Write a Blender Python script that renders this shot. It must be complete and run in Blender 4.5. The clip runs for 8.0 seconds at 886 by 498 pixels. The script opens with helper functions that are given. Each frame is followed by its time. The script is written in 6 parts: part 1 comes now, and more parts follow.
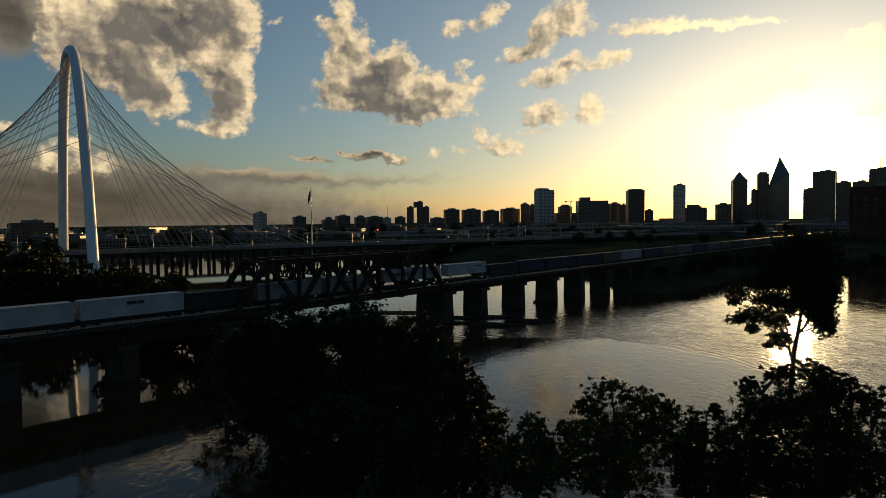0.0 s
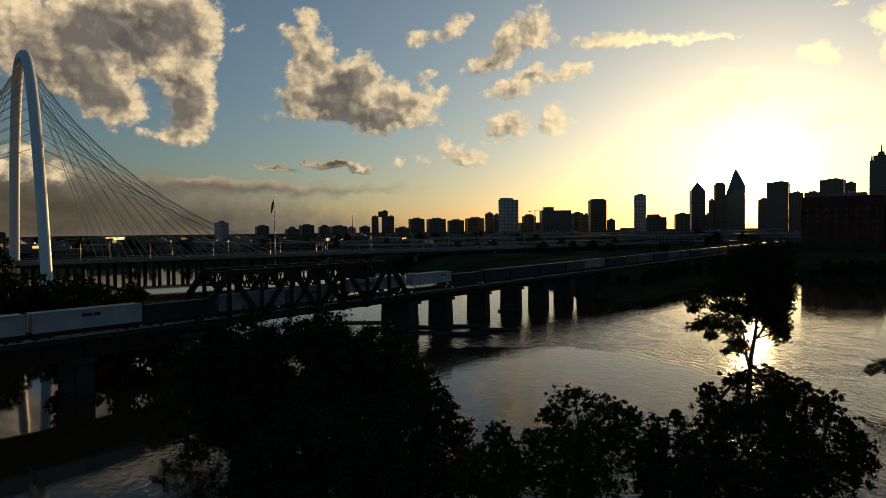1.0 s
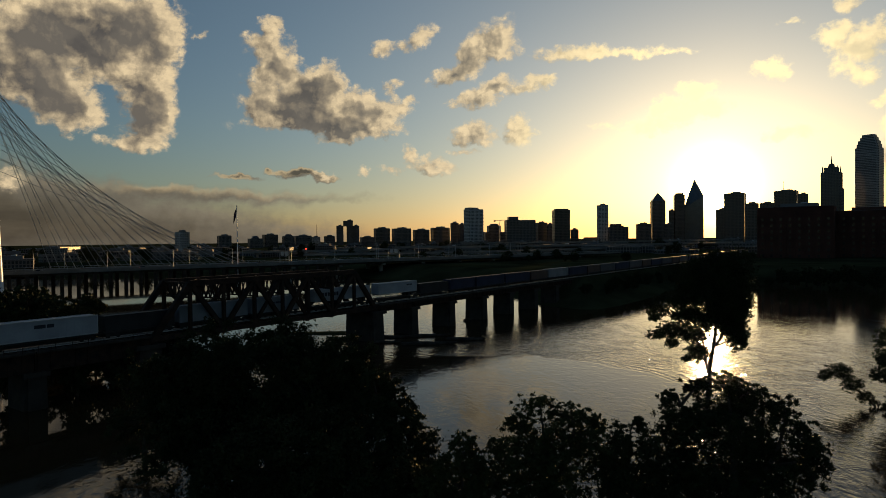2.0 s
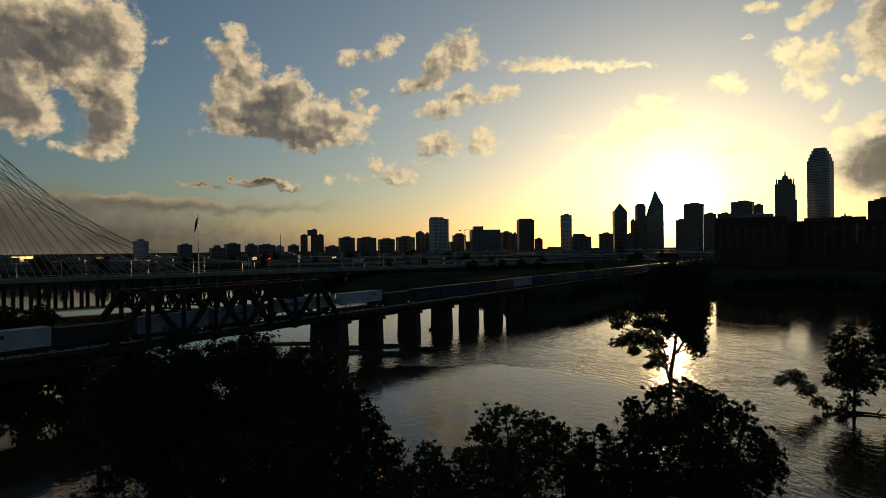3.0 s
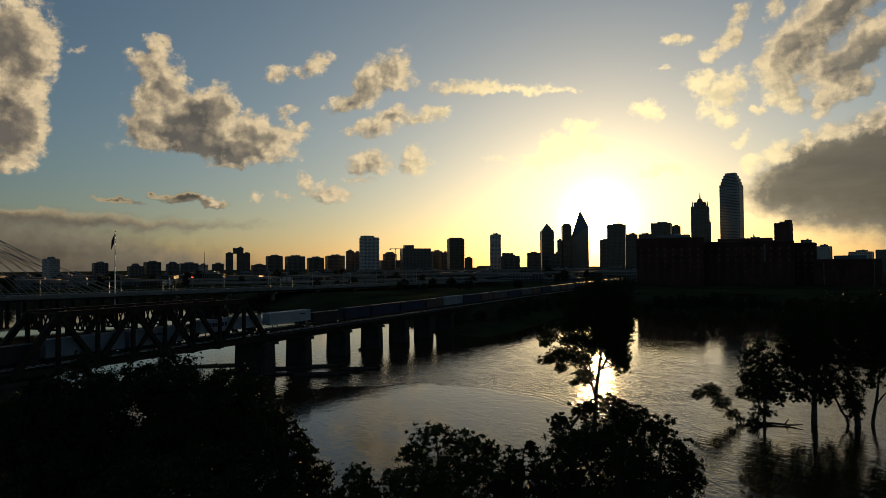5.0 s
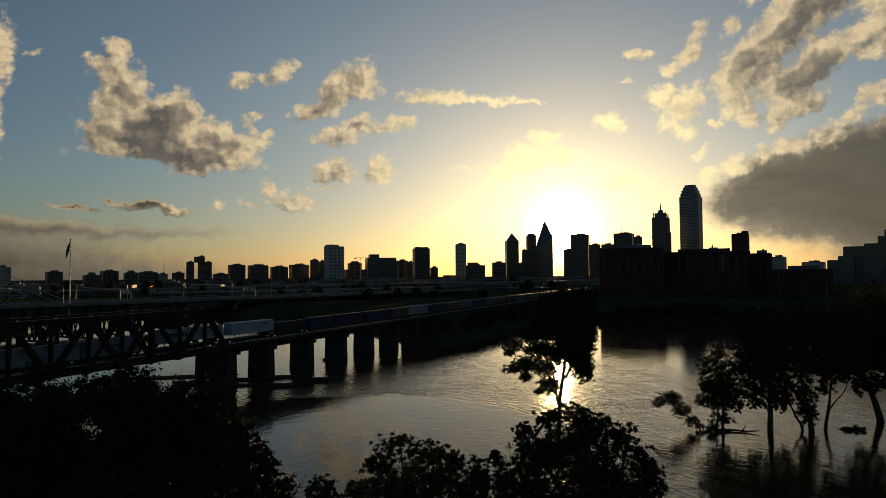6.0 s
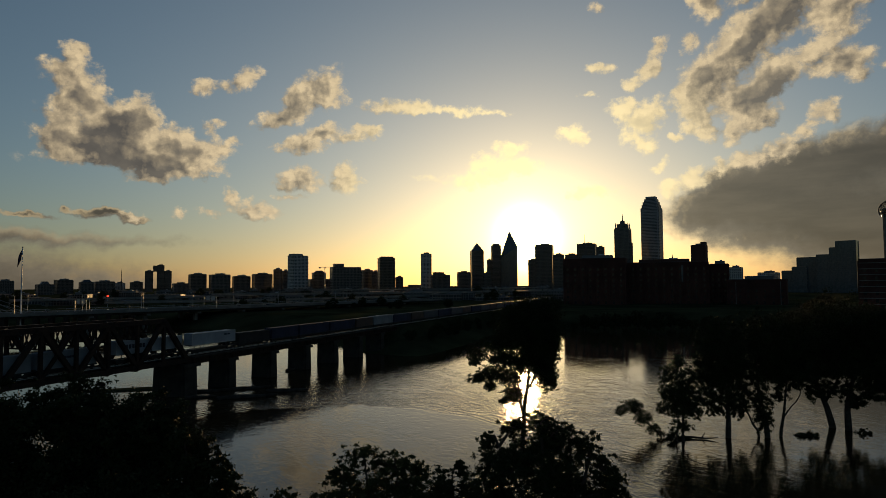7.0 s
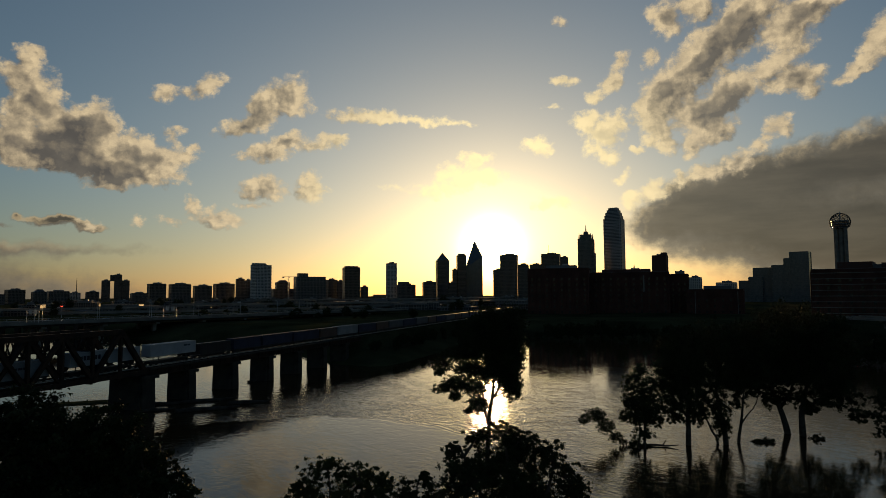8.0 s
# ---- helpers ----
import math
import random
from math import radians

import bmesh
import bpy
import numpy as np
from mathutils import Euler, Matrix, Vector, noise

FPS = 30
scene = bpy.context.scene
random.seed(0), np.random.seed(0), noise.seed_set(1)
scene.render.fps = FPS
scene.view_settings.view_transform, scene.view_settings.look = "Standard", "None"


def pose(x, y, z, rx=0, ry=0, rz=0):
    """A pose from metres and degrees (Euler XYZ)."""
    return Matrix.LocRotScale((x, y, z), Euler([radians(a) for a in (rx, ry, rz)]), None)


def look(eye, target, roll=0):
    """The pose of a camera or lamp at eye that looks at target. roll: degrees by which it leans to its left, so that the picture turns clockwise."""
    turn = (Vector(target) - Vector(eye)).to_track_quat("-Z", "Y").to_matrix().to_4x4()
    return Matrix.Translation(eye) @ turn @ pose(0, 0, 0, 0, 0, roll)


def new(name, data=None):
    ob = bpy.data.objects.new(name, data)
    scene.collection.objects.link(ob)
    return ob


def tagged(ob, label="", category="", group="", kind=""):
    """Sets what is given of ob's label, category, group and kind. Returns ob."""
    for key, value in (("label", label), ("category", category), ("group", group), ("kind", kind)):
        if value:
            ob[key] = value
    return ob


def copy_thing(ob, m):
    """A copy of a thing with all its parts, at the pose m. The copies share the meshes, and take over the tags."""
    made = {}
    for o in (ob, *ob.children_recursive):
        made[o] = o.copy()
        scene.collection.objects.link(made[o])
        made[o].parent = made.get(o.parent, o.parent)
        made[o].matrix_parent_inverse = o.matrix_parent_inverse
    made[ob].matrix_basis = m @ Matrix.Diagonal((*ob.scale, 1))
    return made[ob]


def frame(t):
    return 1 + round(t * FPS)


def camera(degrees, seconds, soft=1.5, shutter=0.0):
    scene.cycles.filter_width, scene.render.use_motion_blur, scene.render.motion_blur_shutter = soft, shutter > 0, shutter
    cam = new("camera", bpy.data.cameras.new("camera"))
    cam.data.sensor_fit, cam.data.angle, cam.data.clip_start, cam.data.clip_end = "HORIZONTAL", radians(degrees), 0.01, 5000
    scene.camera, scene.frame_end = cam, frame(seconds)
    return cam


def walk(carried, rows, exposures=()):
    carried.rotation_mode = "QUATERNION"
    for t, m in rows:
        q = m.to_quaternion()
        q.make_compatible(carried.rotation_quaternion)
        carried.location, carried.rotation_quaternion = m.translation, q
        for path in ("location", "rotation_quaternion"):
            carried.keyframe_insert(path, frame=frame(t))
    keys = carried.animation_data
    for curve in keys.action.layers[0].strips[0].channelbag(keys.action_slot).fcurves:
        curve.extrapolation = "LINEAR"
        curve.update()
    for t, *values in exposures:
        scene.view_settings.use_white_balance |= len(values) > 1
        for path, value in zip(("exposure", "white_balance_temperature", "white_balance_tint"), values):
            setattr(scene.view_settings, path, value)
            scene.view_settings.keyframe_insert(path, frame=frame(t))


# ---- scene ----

# The camera hovers over the flooded river and turns from the road bridge to the towers.
EYE = Vector((0.0, 0.0, 29.0))
cam = camera(69.34, 8.0, 0.65)
# seconds, bearing (clockwise from +y), pitch, roll
TURNS = [
    (0.0, 0.0, -2.61, -0.66), (0.5, 1.58, -2.22, -0.65), (1.0, 3.14, -1.8, -0.67), (1.5, 4.69, -1.4, -0.67),
    (3.0, 9.35, -0.18, -0.62), (3.5, 10.91, 0.21, -0.6), (4.0, 12.47, 0.62, -0.59), (4.5, 14.02, 1.03, -0.56),
    (6.0, 18.66, 2.25, -0.42), (6.5, 20.21, 2.66, -0.39), (7.0, 21.77, 3.09, -0.36), (7.5, 23.31, 3.53, -0.37), (8.0, 24.87, 3.94, -0.37),
]


def bearing(az, el=0.0):
    """The unit vector at a bearing (degrees clockwise from +y) and an elevation."""
    a, e = radians(az), radians(el)
    return Vector((math.sin(a) * math.cos(e), math.cos(a) * math.cos(e), math.sin(e)))


# the clip darkens a little as the sun comes in
EXPOSURES = [(0.0, 0.08), (1.5, -0.12), (4.5, -0.26), (8.0, -0.42)]
walk(cam, [(t, look(EYE, EYE + bearing(az, el), roll)) for t, az, el, roll in TURNS], EXPOSURES)

# ---- sky, clouds and sun ----
SUN_AZ, SUN_EL = 29.3, 4.0
SUN = bearing(SUN_AZ, SUN_EL)
world = bpy.data.worlds.new("sky")
scene.world = world
world.use_nodes = True
wt = world.node_tree
wt.nodes.clear()


def wn(kind, **props):
    node = wt.nodes.new(kind)
    for key, value in props.items():
        if key == "operation":
            node.operation = value
        elif key == "vector_type":
            node.vector_type = value
        elif key == "gradient_type":
            node.gradient_type = value
        elif key == "data_type":
            node.data_type = value
        elif key == "blend_type":
            node.blend_type = value
    return node


def wput(socket, value):
    if isinstance(value, bpy.types.NodeSocket):
        wt.links.new(value, socket)
    else:
        socket.default_value = value


def wmath(op, a, b=0.0, clamp=False):
    node = wn("ShaderNodeMath", operation=op)
    node.use_clamp = clamp
    wput(node.inputs[0], a)
    wput(node.inputs[1], b)
    return node.outputs[0]


def wvec(op, a, b):
    node = wn("ShaderNodeVectorMath", operation=op)
    wput(node.inputs[0], a)
    wput(node.inputs[1], b)
    return node.outputs["Value"] if op == "DOT_PRODUCT" else node.outputs["Vector"]


def wramp(value, low, high, out_low=0.0, out_high=1.0, smooth=True):
    node = wn("ShaderNodeMapRange")
    node.interpolation_type = "SMOOTHSTEP" if smooth else "LINEAR"
    node.clamp = True
    for socket, v in zip(node.inputs[:5], (value, low, high, out_low, out_high)):
        wput(socket, v)
    return node.outputs[0]


def wmix(fac, a, b, blend="MIX"):
    node = wn("ShaderNodeMix", data_type="RGBA", blend_type=blend)
    wput(node.inputs[0], fac)
    wput(node.inputs[6], a)
    wput(node.inputs[7], b)
    return node.outputs[2]


def wnoise(vector, scale, detail, rough=0.55, distortion=0.0):
    node = wn("ShaderNodeTexNoise")
    wput(node.inputs["Vector"], vector)
    node.inputs["Scale"].default_value, node.inputs["Detail"].default_value = scale, detail
    node.inputs["Roughness"].default_value, node.inputs["Distortion"].default_value = rough, distortion
    return node


coords = wn("ShaderNodeTexCoord").outputs["Generated"]
sky = wn("ShaderNodeTexSky")
sky.sky_type, sky.sun_disc = "NISHITA", False
sky.sun_elevation, sky.sun_rotation = radians(SUN_EL), radians(SUN_AZ)
sky.air_density, sky.dust_density, sky.ozone_density = 1.0, 1.0, 2.6
SKY_STRENGTH = 0.10

# degrees of bearing and elevation as the plane on which the clouds lie
split = wn("ShaderNodeSeparateXYZ")
wput(split.inputs[0], coords)
az_deg = wmath("MULTIPLY", wmath("ARCTAN2", split.outputs[0], split.outputs[1]), 57.2958)
el_deg = wmath("MULTIPLY", wmath("ARCSINE", split.outputs[2]), 57.2958)
join = wn("ShaderNodeCombineXYZ")
wput(join.inputs[0], az_deg)
wput(join.inputs[1], el_deg)
flat = join.outputs[0]

# the sun's aureole in the hazy morning air
near_sun = wmath("MAXIMUM", wvec("DOT_PRODUCT", coords, tuple(SUN)), 0.0)
# the haze lies low: its glow reaches further along the horizon than upwards
low_dir = wn("ShaderNodeVectorMath", operation="NORMALIZE")
wput(low_dir.inputs[0], wvec("MULTIPLY", coords, (1.0, 1.0, 1.7)))
low_sun = wmath("MAXIMUM", wvec("DOT_PRODUCT", low_dir.outputs[0], tuple(Vector((SUN.x, SUN.y, SUN.z * 1.7)).normalized())), 0.0)
glow_core = wmath("ADD", wmath("MULTIPLY", wmath("POWER", near_sun, 1900.0), 12.0), wmath("MULTIPLY", wmath("POWER", near_sun, 480.0), 1.0))
glow_mid = wmath("MULTIPLY", wmath("POWER", near_sun, 150.0), 0.28)
glow_wide = wmath("MULTIPLY", wmath("POWER", low_sun, 9.0), 0.2)
# hazy air scatters the light forwards
glow_air = wmath("MULTIPLY", wmath("POWER", near_sun, 1.6), 0.085)

warp = wvec("SUBTRACT", wnoise(flat, 0.55, 5.0).outputs["Color"], (0.5, 0.5, 0.5))
warped = wvec("ADD", flat, wvec("MULTIPLY", warp, (2.4, 1.9, 0.0)))
# the same plane shifted towards the light, to find which side of a cloud is lit
side_on = wmath("MULTIPLY", wmath("MINIMUM", wmath("MAXIMUM", wmath("DIVIDE", wmath("SUBTRACT", SUN_AZ, az_deg), 12.0), -1.0), 1.0), 0.8)
shift = wn("ShaderNodeCombineXYZ")
wput(shift.inputs[0], side_on)
shift.inputs[1].default_value = 0.55
sunlit_plane = wvec("ADD", warped, shift.outputs[0])
# the squares of the billows add up, so that neighbours melt into one another
covers = {"heap": 0.0, "bank": 0.0, "heap_shifted": 0.0, "bank_shifted": 0.0}


def puff(az, el, wide, high, turn=0.0, weight=1.0, kind="heap"):
    """One billow of cloud, in degrees: place, half sizes, turn and thickness."""
    for plane, key in ((warped, kind), (sunlit_plane, kind + "_shifted")):
        place = wn("ShaderNodeMapping", vector_type="TEXTURE")
        wput(place.inputs[0], plane)
        place.inputs["Location"].default_value = (az, el, 0.0)
        place.inputs["Rotation"].default_value = (0.0, 0.0, radians(turn))
        place.inputs["Scale"].default_value = (wide, high, 1.0)
        ball = wn("ShaderNodeTexGradient", gradient_type="SPHERICAL")
        wput(ball.inputs[0], place.outputs[0])
        value = wmath("MULTIPLY", ball.outputs["Fac"], weight)
        square = wn("ShaderNodeMath", operation="MULTIPLY_ADD")
        for socket, v in zip(square.inputs, (value, value, covers[key])):
            wput(socket, v)
        covers[key] = square.outputs[0]


# the tall cloud behind the arch
puff(-29.8, 15.6, 2.72, 2.59, 0, 0.75)
puff(-29.7, 13.3, 2.73, 2.48, 0, 0.75)
puff(-27.2, 12.9, 4.13, 2.95, -35, 1)
puff(-24.8, 11.9, 3.79, 2.57, -38, 1)
puff(-23.1, 10.1, 2.21, 2.18, 0, 0.85)
puff(-24.0, 8.9, 1.34, 1.29, 0, 0.6)
puff(-25.9, 10.5, 2.55, 1.46, -35, 0.7)
puff(-25.5, 15.8, 4.71, 3.28, 0, 1)
puff(-22.2, 16.3, 5.26, 3.53, 0, 1)
puff(-18.6, 17.0, 4.28, 3.21, 0, 0.95)
puff(-17.1, 15.4, 1.98, 2.54, 0, 0.7)
puff(-18.4, 13.0, 3.00, 3.23, 0, 1)
puff(-17.9, 10.7, 2.63, 2.78, 0, 0.9)
puff(-18.4, 8.9, 2.49, 2.14, 0, 0.8)
puff(-19.7, 7.9, 2.71, 0.87, 0, 0.6)
puff(-21.4, 14.4, 3.45, 2.88, 0, 0.9)
puff(-14.2, 16.5, 0.61, 0.51, 0, 0.5)
# heaps low behind the arch
puff(-29.9, 6.3, 1.75, 1.12, 0, 0.55)
puff(-30.9, 5.0, 2.36, 1.48, 0, 0.5)
puff(-27.9, 4.8, 1.71, 1.15, 0, 0.45)
puff(-34.2, 7.1, 0.70, 0.71, 0, 0.5)
# the cumulus over the truss bridge
puff(-8.4, 17.9, 1.41, 1.02, 0, 0.7)
puff(-8.7, 16.1, 2.68, 1.69, 0, 0.8)
puff(-7.7, 14.6, 2.42, 1.86, 0, 0.85)
puff(-9.1, 13.4, 2.12, 2.01, 0, 0.65)
puff(-3.9, 13.6, 2.16, 2.03, 0, 0.9)
puff(-5.2, 12.8, 3.59, 2.31, 0, 1)
puff(-6.0, 11.3, 5.74, 2.47, 0, 1)
puff(-4.0, 10.3, 6.65, 1.81, -8, 1)
puff(-9.4, 11.4, 2.40, 2.32, 0, 0.6)
puff(-9.7, 9.8, 3.39, 0.90, 0, 0.35)
puff(-1.1, 11.7, 2.17, 1.93, 0, 0.85)
puff(0.8, 10.9, 2.47, 1.53, 0, 0.75)
puff(-1.8, 9.9, 5.66, 1.40, 0, 0.85)
puff(2.0, 9.6, 1.74, 0.63, 0, 0.5)
puff(-3.1, 8.7, 2.18, 0.63, 0, 0.45)
# fair-weather scraps
puff(1.7, 12.7, 0.91, 1.40, 0, 0.5)
puff(2.1, 13.6, 0.82, 0.54, 0, 0.45)
puff(3.5, 12.2, 1.40, 0.55, 0, 0.5)
puff(2.5, 11.4, 1.98, 1.10, 0, 0.45)
puff(1.1, 16.2, 1.81, 1.05, 0, 0.6)
puff(4.3, 17.2, 2.33, 1.16, 30, 0.65)
puff(2.8, 16.7, 1.48, 0.67, 0, 0.4)
puff(7.7, 14.3, 3.39, 1.06, 15, 0.7)
puff(8.5, 15.3, 1.93, 2.09, 0, 0.6)
puff(9.5, 16.2, 3.07, 2.00, 40, 0.7)
puff(11.6, 17.0, 2.21, 2.47, 0, 0.65)
puff(10.9, 15.7, 1.90, 0.74, 0, 0.5)
puff(9.6, 12.2, 2.83, 1.41, 25, 0.7)
puff(11.1, 13.1, 2.64, 1.01, 25, 0.6)
puff(13.3, 12.9, 2.18, 0.90, 0, 0.5)
puff(15.3, 13.6, 2.76, 0.82, 0, 0.6)
puff(7.2, 11.6, 1.62, 0.47, 0, 0.4)
puff(8.2, 9.0, 1.62, 1.27, 0, 0.55)
puff(9.6, 9.2, 2.25, 1.73, 0, 0.7)
puff(8.4, 7.5, 1.94, 0.48, 0, 0.5)
puff(13.0, 9.3, 1.73, 1.87, 0, 0.65)
puff(14.2, 9.4, 1.24, 0.62, 0, 0.4)
puff(3.4, 7.4, 0.83, 1.45, 0, 0.5)
puff(4.9, 6.6, 2.30, 1.22, 0, 0.65)
puff(6.7, 6.1, 1.80, 0.65, 0, 0.5)
puff(1.7, 6.1, 1.57, 0.49, 0, 0.5)
puff(-0.8, 6.1, 0.91, 0.49, 0, 0.45)
puff(-4.1, 5.7, 1.65, 0.65, 0, 0.45)
puff(17.6, 15.7, 4.48, 0.86, 0, 0.55)
puff(19.7, 15.7, 1.89, 0.92, 0, 0.55)
puff(22.8, 15.3, 5.03, 0.63, 0, 0.45)
puff(25.8, 15.1, 3.33, 0.41, 0, 0.35)
# the grey veil at the corner of the tall cloud
puff(-33.7, 14.9, 4.93, 3.49, 0, 0.95, "bank")
puff(-25.0, 17.9, 6.90, 2.62, 0, 0.7, "bank")
# small dark streaks over the bank
puff(-6.0, 5.7, 3.89, 0.60, -4, 1, "bank")
puff(-3.9, 5.5, 1.49, 0.60, 0, 0.8, "bank")
puff(-8.9, 6.1, 0.79, 0.46, 0, 0.7, "bank")
puff(-11.5, 5.4, 3.00, 0.33, 0, 0.7, "bank")
# the low bank behind the road bridge
puff(-31.7, 1.8, 18.69, 5.47, 0, 1, "bank")
puff(-17.3, 0.6, 19.16, 4.23, -2, 0.7, "bank")
puff(-11.1, 3.6, 16.69, 1.02, 0, 0.5, "bank")
puff(-17.7, 4.1, 10.24, 0.91, 0, 0.5, "bank")
puff(-7.2, -0.5, 19.10, 2.72, 0, 0.35, "bank")
# thin clouds above the sun
puff(27.9, 11.8, 2.66, 1.01, 0, 0.6)
puff(26.3, 10.5, 3.11, 1.59, 0, 0.6)
puff(28.4, 10.2, 3.24, 1.16, 0, 0.55)
puff(24.7, 9.2, 3.70, 1.02, 0, 0.45)
puff(34.8, 7.9, 3.29, 0.79, 0, 0.5)
puff(33.4, 12.9, 2.03, 1.20, 0, 0.6)
puff(40.6, 9.6, 1.51, 0.49, 0, 0.35)
puff(20.6, 9.3, 2.21, 0.58, 0, 0.35)
puff(25.0, 10.0, 1.48, 0.87, 0, 0.35)
# clouds over the tall towers
puff(35.7, 18.2, 1.91, 0.72, 0, 0.6)
puff(34.7, 16.2, 1.28, 0.43, 0, 0.35)
puff(35.6, 23.1, 1.03, 0.74, 0, 0.4)
puff(40.9, 19.3, 0.83, 1.55, -28, 0.55)
puff(39.9, 17.7, 1.08, 1.81, -32, 0.6)
puff(38.6, 16.7, 1.24, 0.84, 0, 0.5)
puff(37.7, 14.8, 1.56, 1.34, 0, 0.65)
puff(39.3, 13.7, 2.46, 1.83, 0, 0.75)
puff(40.8, 14.7, 0.91, 1.20, 0, 0.5)
puff(38.4, 12.3, 1.55, 1.35, 0, 0.6)
puff(39.5, 11.7, 1.22, 0.98, 0, 0.55)
puff(42.1, 11.9, 1.13, 0.55, 0, 0.5)
puff(50.5, 21.1, 4.93, 2.36, 40, 1)
puff(47.4, 19.0, 4.60, 2.47, 45, 1)
puff(44.6, 16.5, 3.26, 2.68, 40, 1)
puff(43.2, 15.0, 2.13, 2.13, 0, 0.75)
puff(43.5, 13.4, 1.77, 1.67, 0, 0.65)
puff(44.5, 12.5, 1.05, 1.67, 0, 0.6)
puff(54.2, 20.5, 3.63, 1.97, 20, 0.8)
puff(55.8, 21.5, 3.03, 1.31, 0, 0.8)
puff(54.2, 18.9, 2.22, 1.26, 0, 0.6)
puff(44.8, 22.5, 1.99, 2.41, 0, 0.65)
puff(47.0, 22.9, 2.28, 1.61, 0, 0.7)
puff(43.3, 19.6, 1.07, 1.02, 0, 0.5)
puff(49.0, 15.7, 3.23, 1.89, 35, 1)
puff(46.8, 14.5, 2.37, 2.20, 0, 0.8)
puff(46.5, 12.2, 1.58, 1.65, 0, 0.65)
puff(50.8, 16.4, 1.39, 1.11, 0, 0.6)
puff(48.1, 13.1, 2.55, 1.62, 20, 0.8)
puff(51.8, 17.3, 1.89, 1.09, 0, 0.7)
puff(54.1, 16.6, 2.81, 1.40, 10, 0.85)
puff(55.1, 15.7, 1.77, 1.39, 0, 0.7)
puff(53.1, 17.9, 2.15, 0.86, 0, 0.6)
puff(52.9, 13.0, 1.43, 1.39, 0, 0.65)
puff(52.1, 12.2, 0.83, 0.68, 0, 0.5)
puff(59.4, 17.9, 1.33, 1.62, -40, 0.75)
puff(58.6, 16.6, 1.92, 0.82, 20, 0.75)
puff(57.4, 15.8, 0.94, 0.58, 0, 0.5)
puff(61.4, 18.6, 2.74, 2.29, 30, 0.8)
# the dark bank beyond the observation tower
puff(45.2, 7.2, 5.52, 2.95, 14, 0.85, "bank")
puff(49.6, 8.3, 6.01, 3.26, 16, 1, "bank")
puff(54.4, 9.0, 6.52, 3.52, 14, 1.1, "bank")
puff(59.6, 9.7, 5.82, 3.74, 14, 1.1, "bank")
puff(50.7, 5.5, 11.75, 3.07, 0, 1, "bank")
puff(57.3, 4.9, 10.33, 3.88, 0, 1.1, "bank")
puff(44.2, 5.1, 5.28, 2.23, 0, 0.6, "bank")
puff(65.7, 9.7, 7.60, 5.91, 10, 1.1, "bank")
puff(69.7, 6.5, 9.98, 6.52, 0, 1, "bank")
puff(55.3, 2.8, 11.22, 3.40, 0, 0.8, "bank")
puff(62.3, 2.9, 10.36, 4.17, 0, 1, "bank")
puff(48.1, 3.5, 6.66, 2.05, 0, 0.5, "bank")
# bright heaps along its edge
puff(41.5, 7.8, 1.49, 1.26, 0, 0.55)
puff(43.3, 8.6, 1.73, 1.38, 0, 0.62)
puff(45.5, 9.2, 1.42, 1.09, 0, 0.5)
puff(47.5, 9.9, 1.89, 1.07, 0, 0.6)
puff(50.0, 10.6, 1.58, 1.44, 0, 0.62)
puff(51.5, 11.4, 1.07, 0.90, 0, 0.5)
puff(40.9, 10.0, 1.10, 0.69, 30, 0.4)

covers = {key: wmath("SQRT", value) for key, value in covers.items()}
grain_at = wvec("MULTIPLY", flat, (1.0, 1.25, 0.0))
lean = wvec("MULTIPLY", shift.outputs[0], (0.42, 0.5, 0.0))
curled = wvec("ADD", flat, wvec("MULTIPLY", warp, (0.9, 0.9, 0.0)))


def wswell(vector, scale, detail):
    """Round swellings like a cauliflower's, 1 at their tops."""
    node = wn("ShaderNodeTexVoronoi")
    node.voronoi_dimensions, node.feature, node.normalize = "2D", "SMOOTH_F1", True
    wput(node.inputs["Vector"], vector)
    for key, v in (("Scale", scale), ("Detail", detail), ("Roughness", 0.5), ("Lacunarity", 2.3), ("Smoothness", 0.3)):
        node.inputs[key].default_value = v
    return wmath("SUBTRACT", 1.0, node.outputs["Distance"])


fine_grain = wnoise(grain_at, 0.8, 10.0, 0.68).outputs["Fac"]
billow_smooth = wswell(curled, 0.55, 4.0)
billow_shifted = wswell(wvec("ADD", curled, lean), 0.55, 4.0)
billow = wmath("ADD", wmath("MULTIPLY", fine_grain, 0.6), wmath("MULTIPLY", wmath("SUBTRACT", billow_smooth, 0.2), 0.4))


def cloud_density(cover, grain, rough):
    return wmath("ADD", cover, wmath("MULTIPLY", wmath("SUBTRACT", grain, 0.5), rough))


sunward = wramp(near_sun, 0.94, 0.998)
heap = cloud_density(covers["heap"], billow, 1.6)
alpha = wmath("MULTIPLY", wramp(heap, 0.06, 0.44), wramp(covers["heap"], 0.02, 0.16))
lumps = wnoise(grain_at, 0.34, 4.0, 0.46).outputs["Fac"]
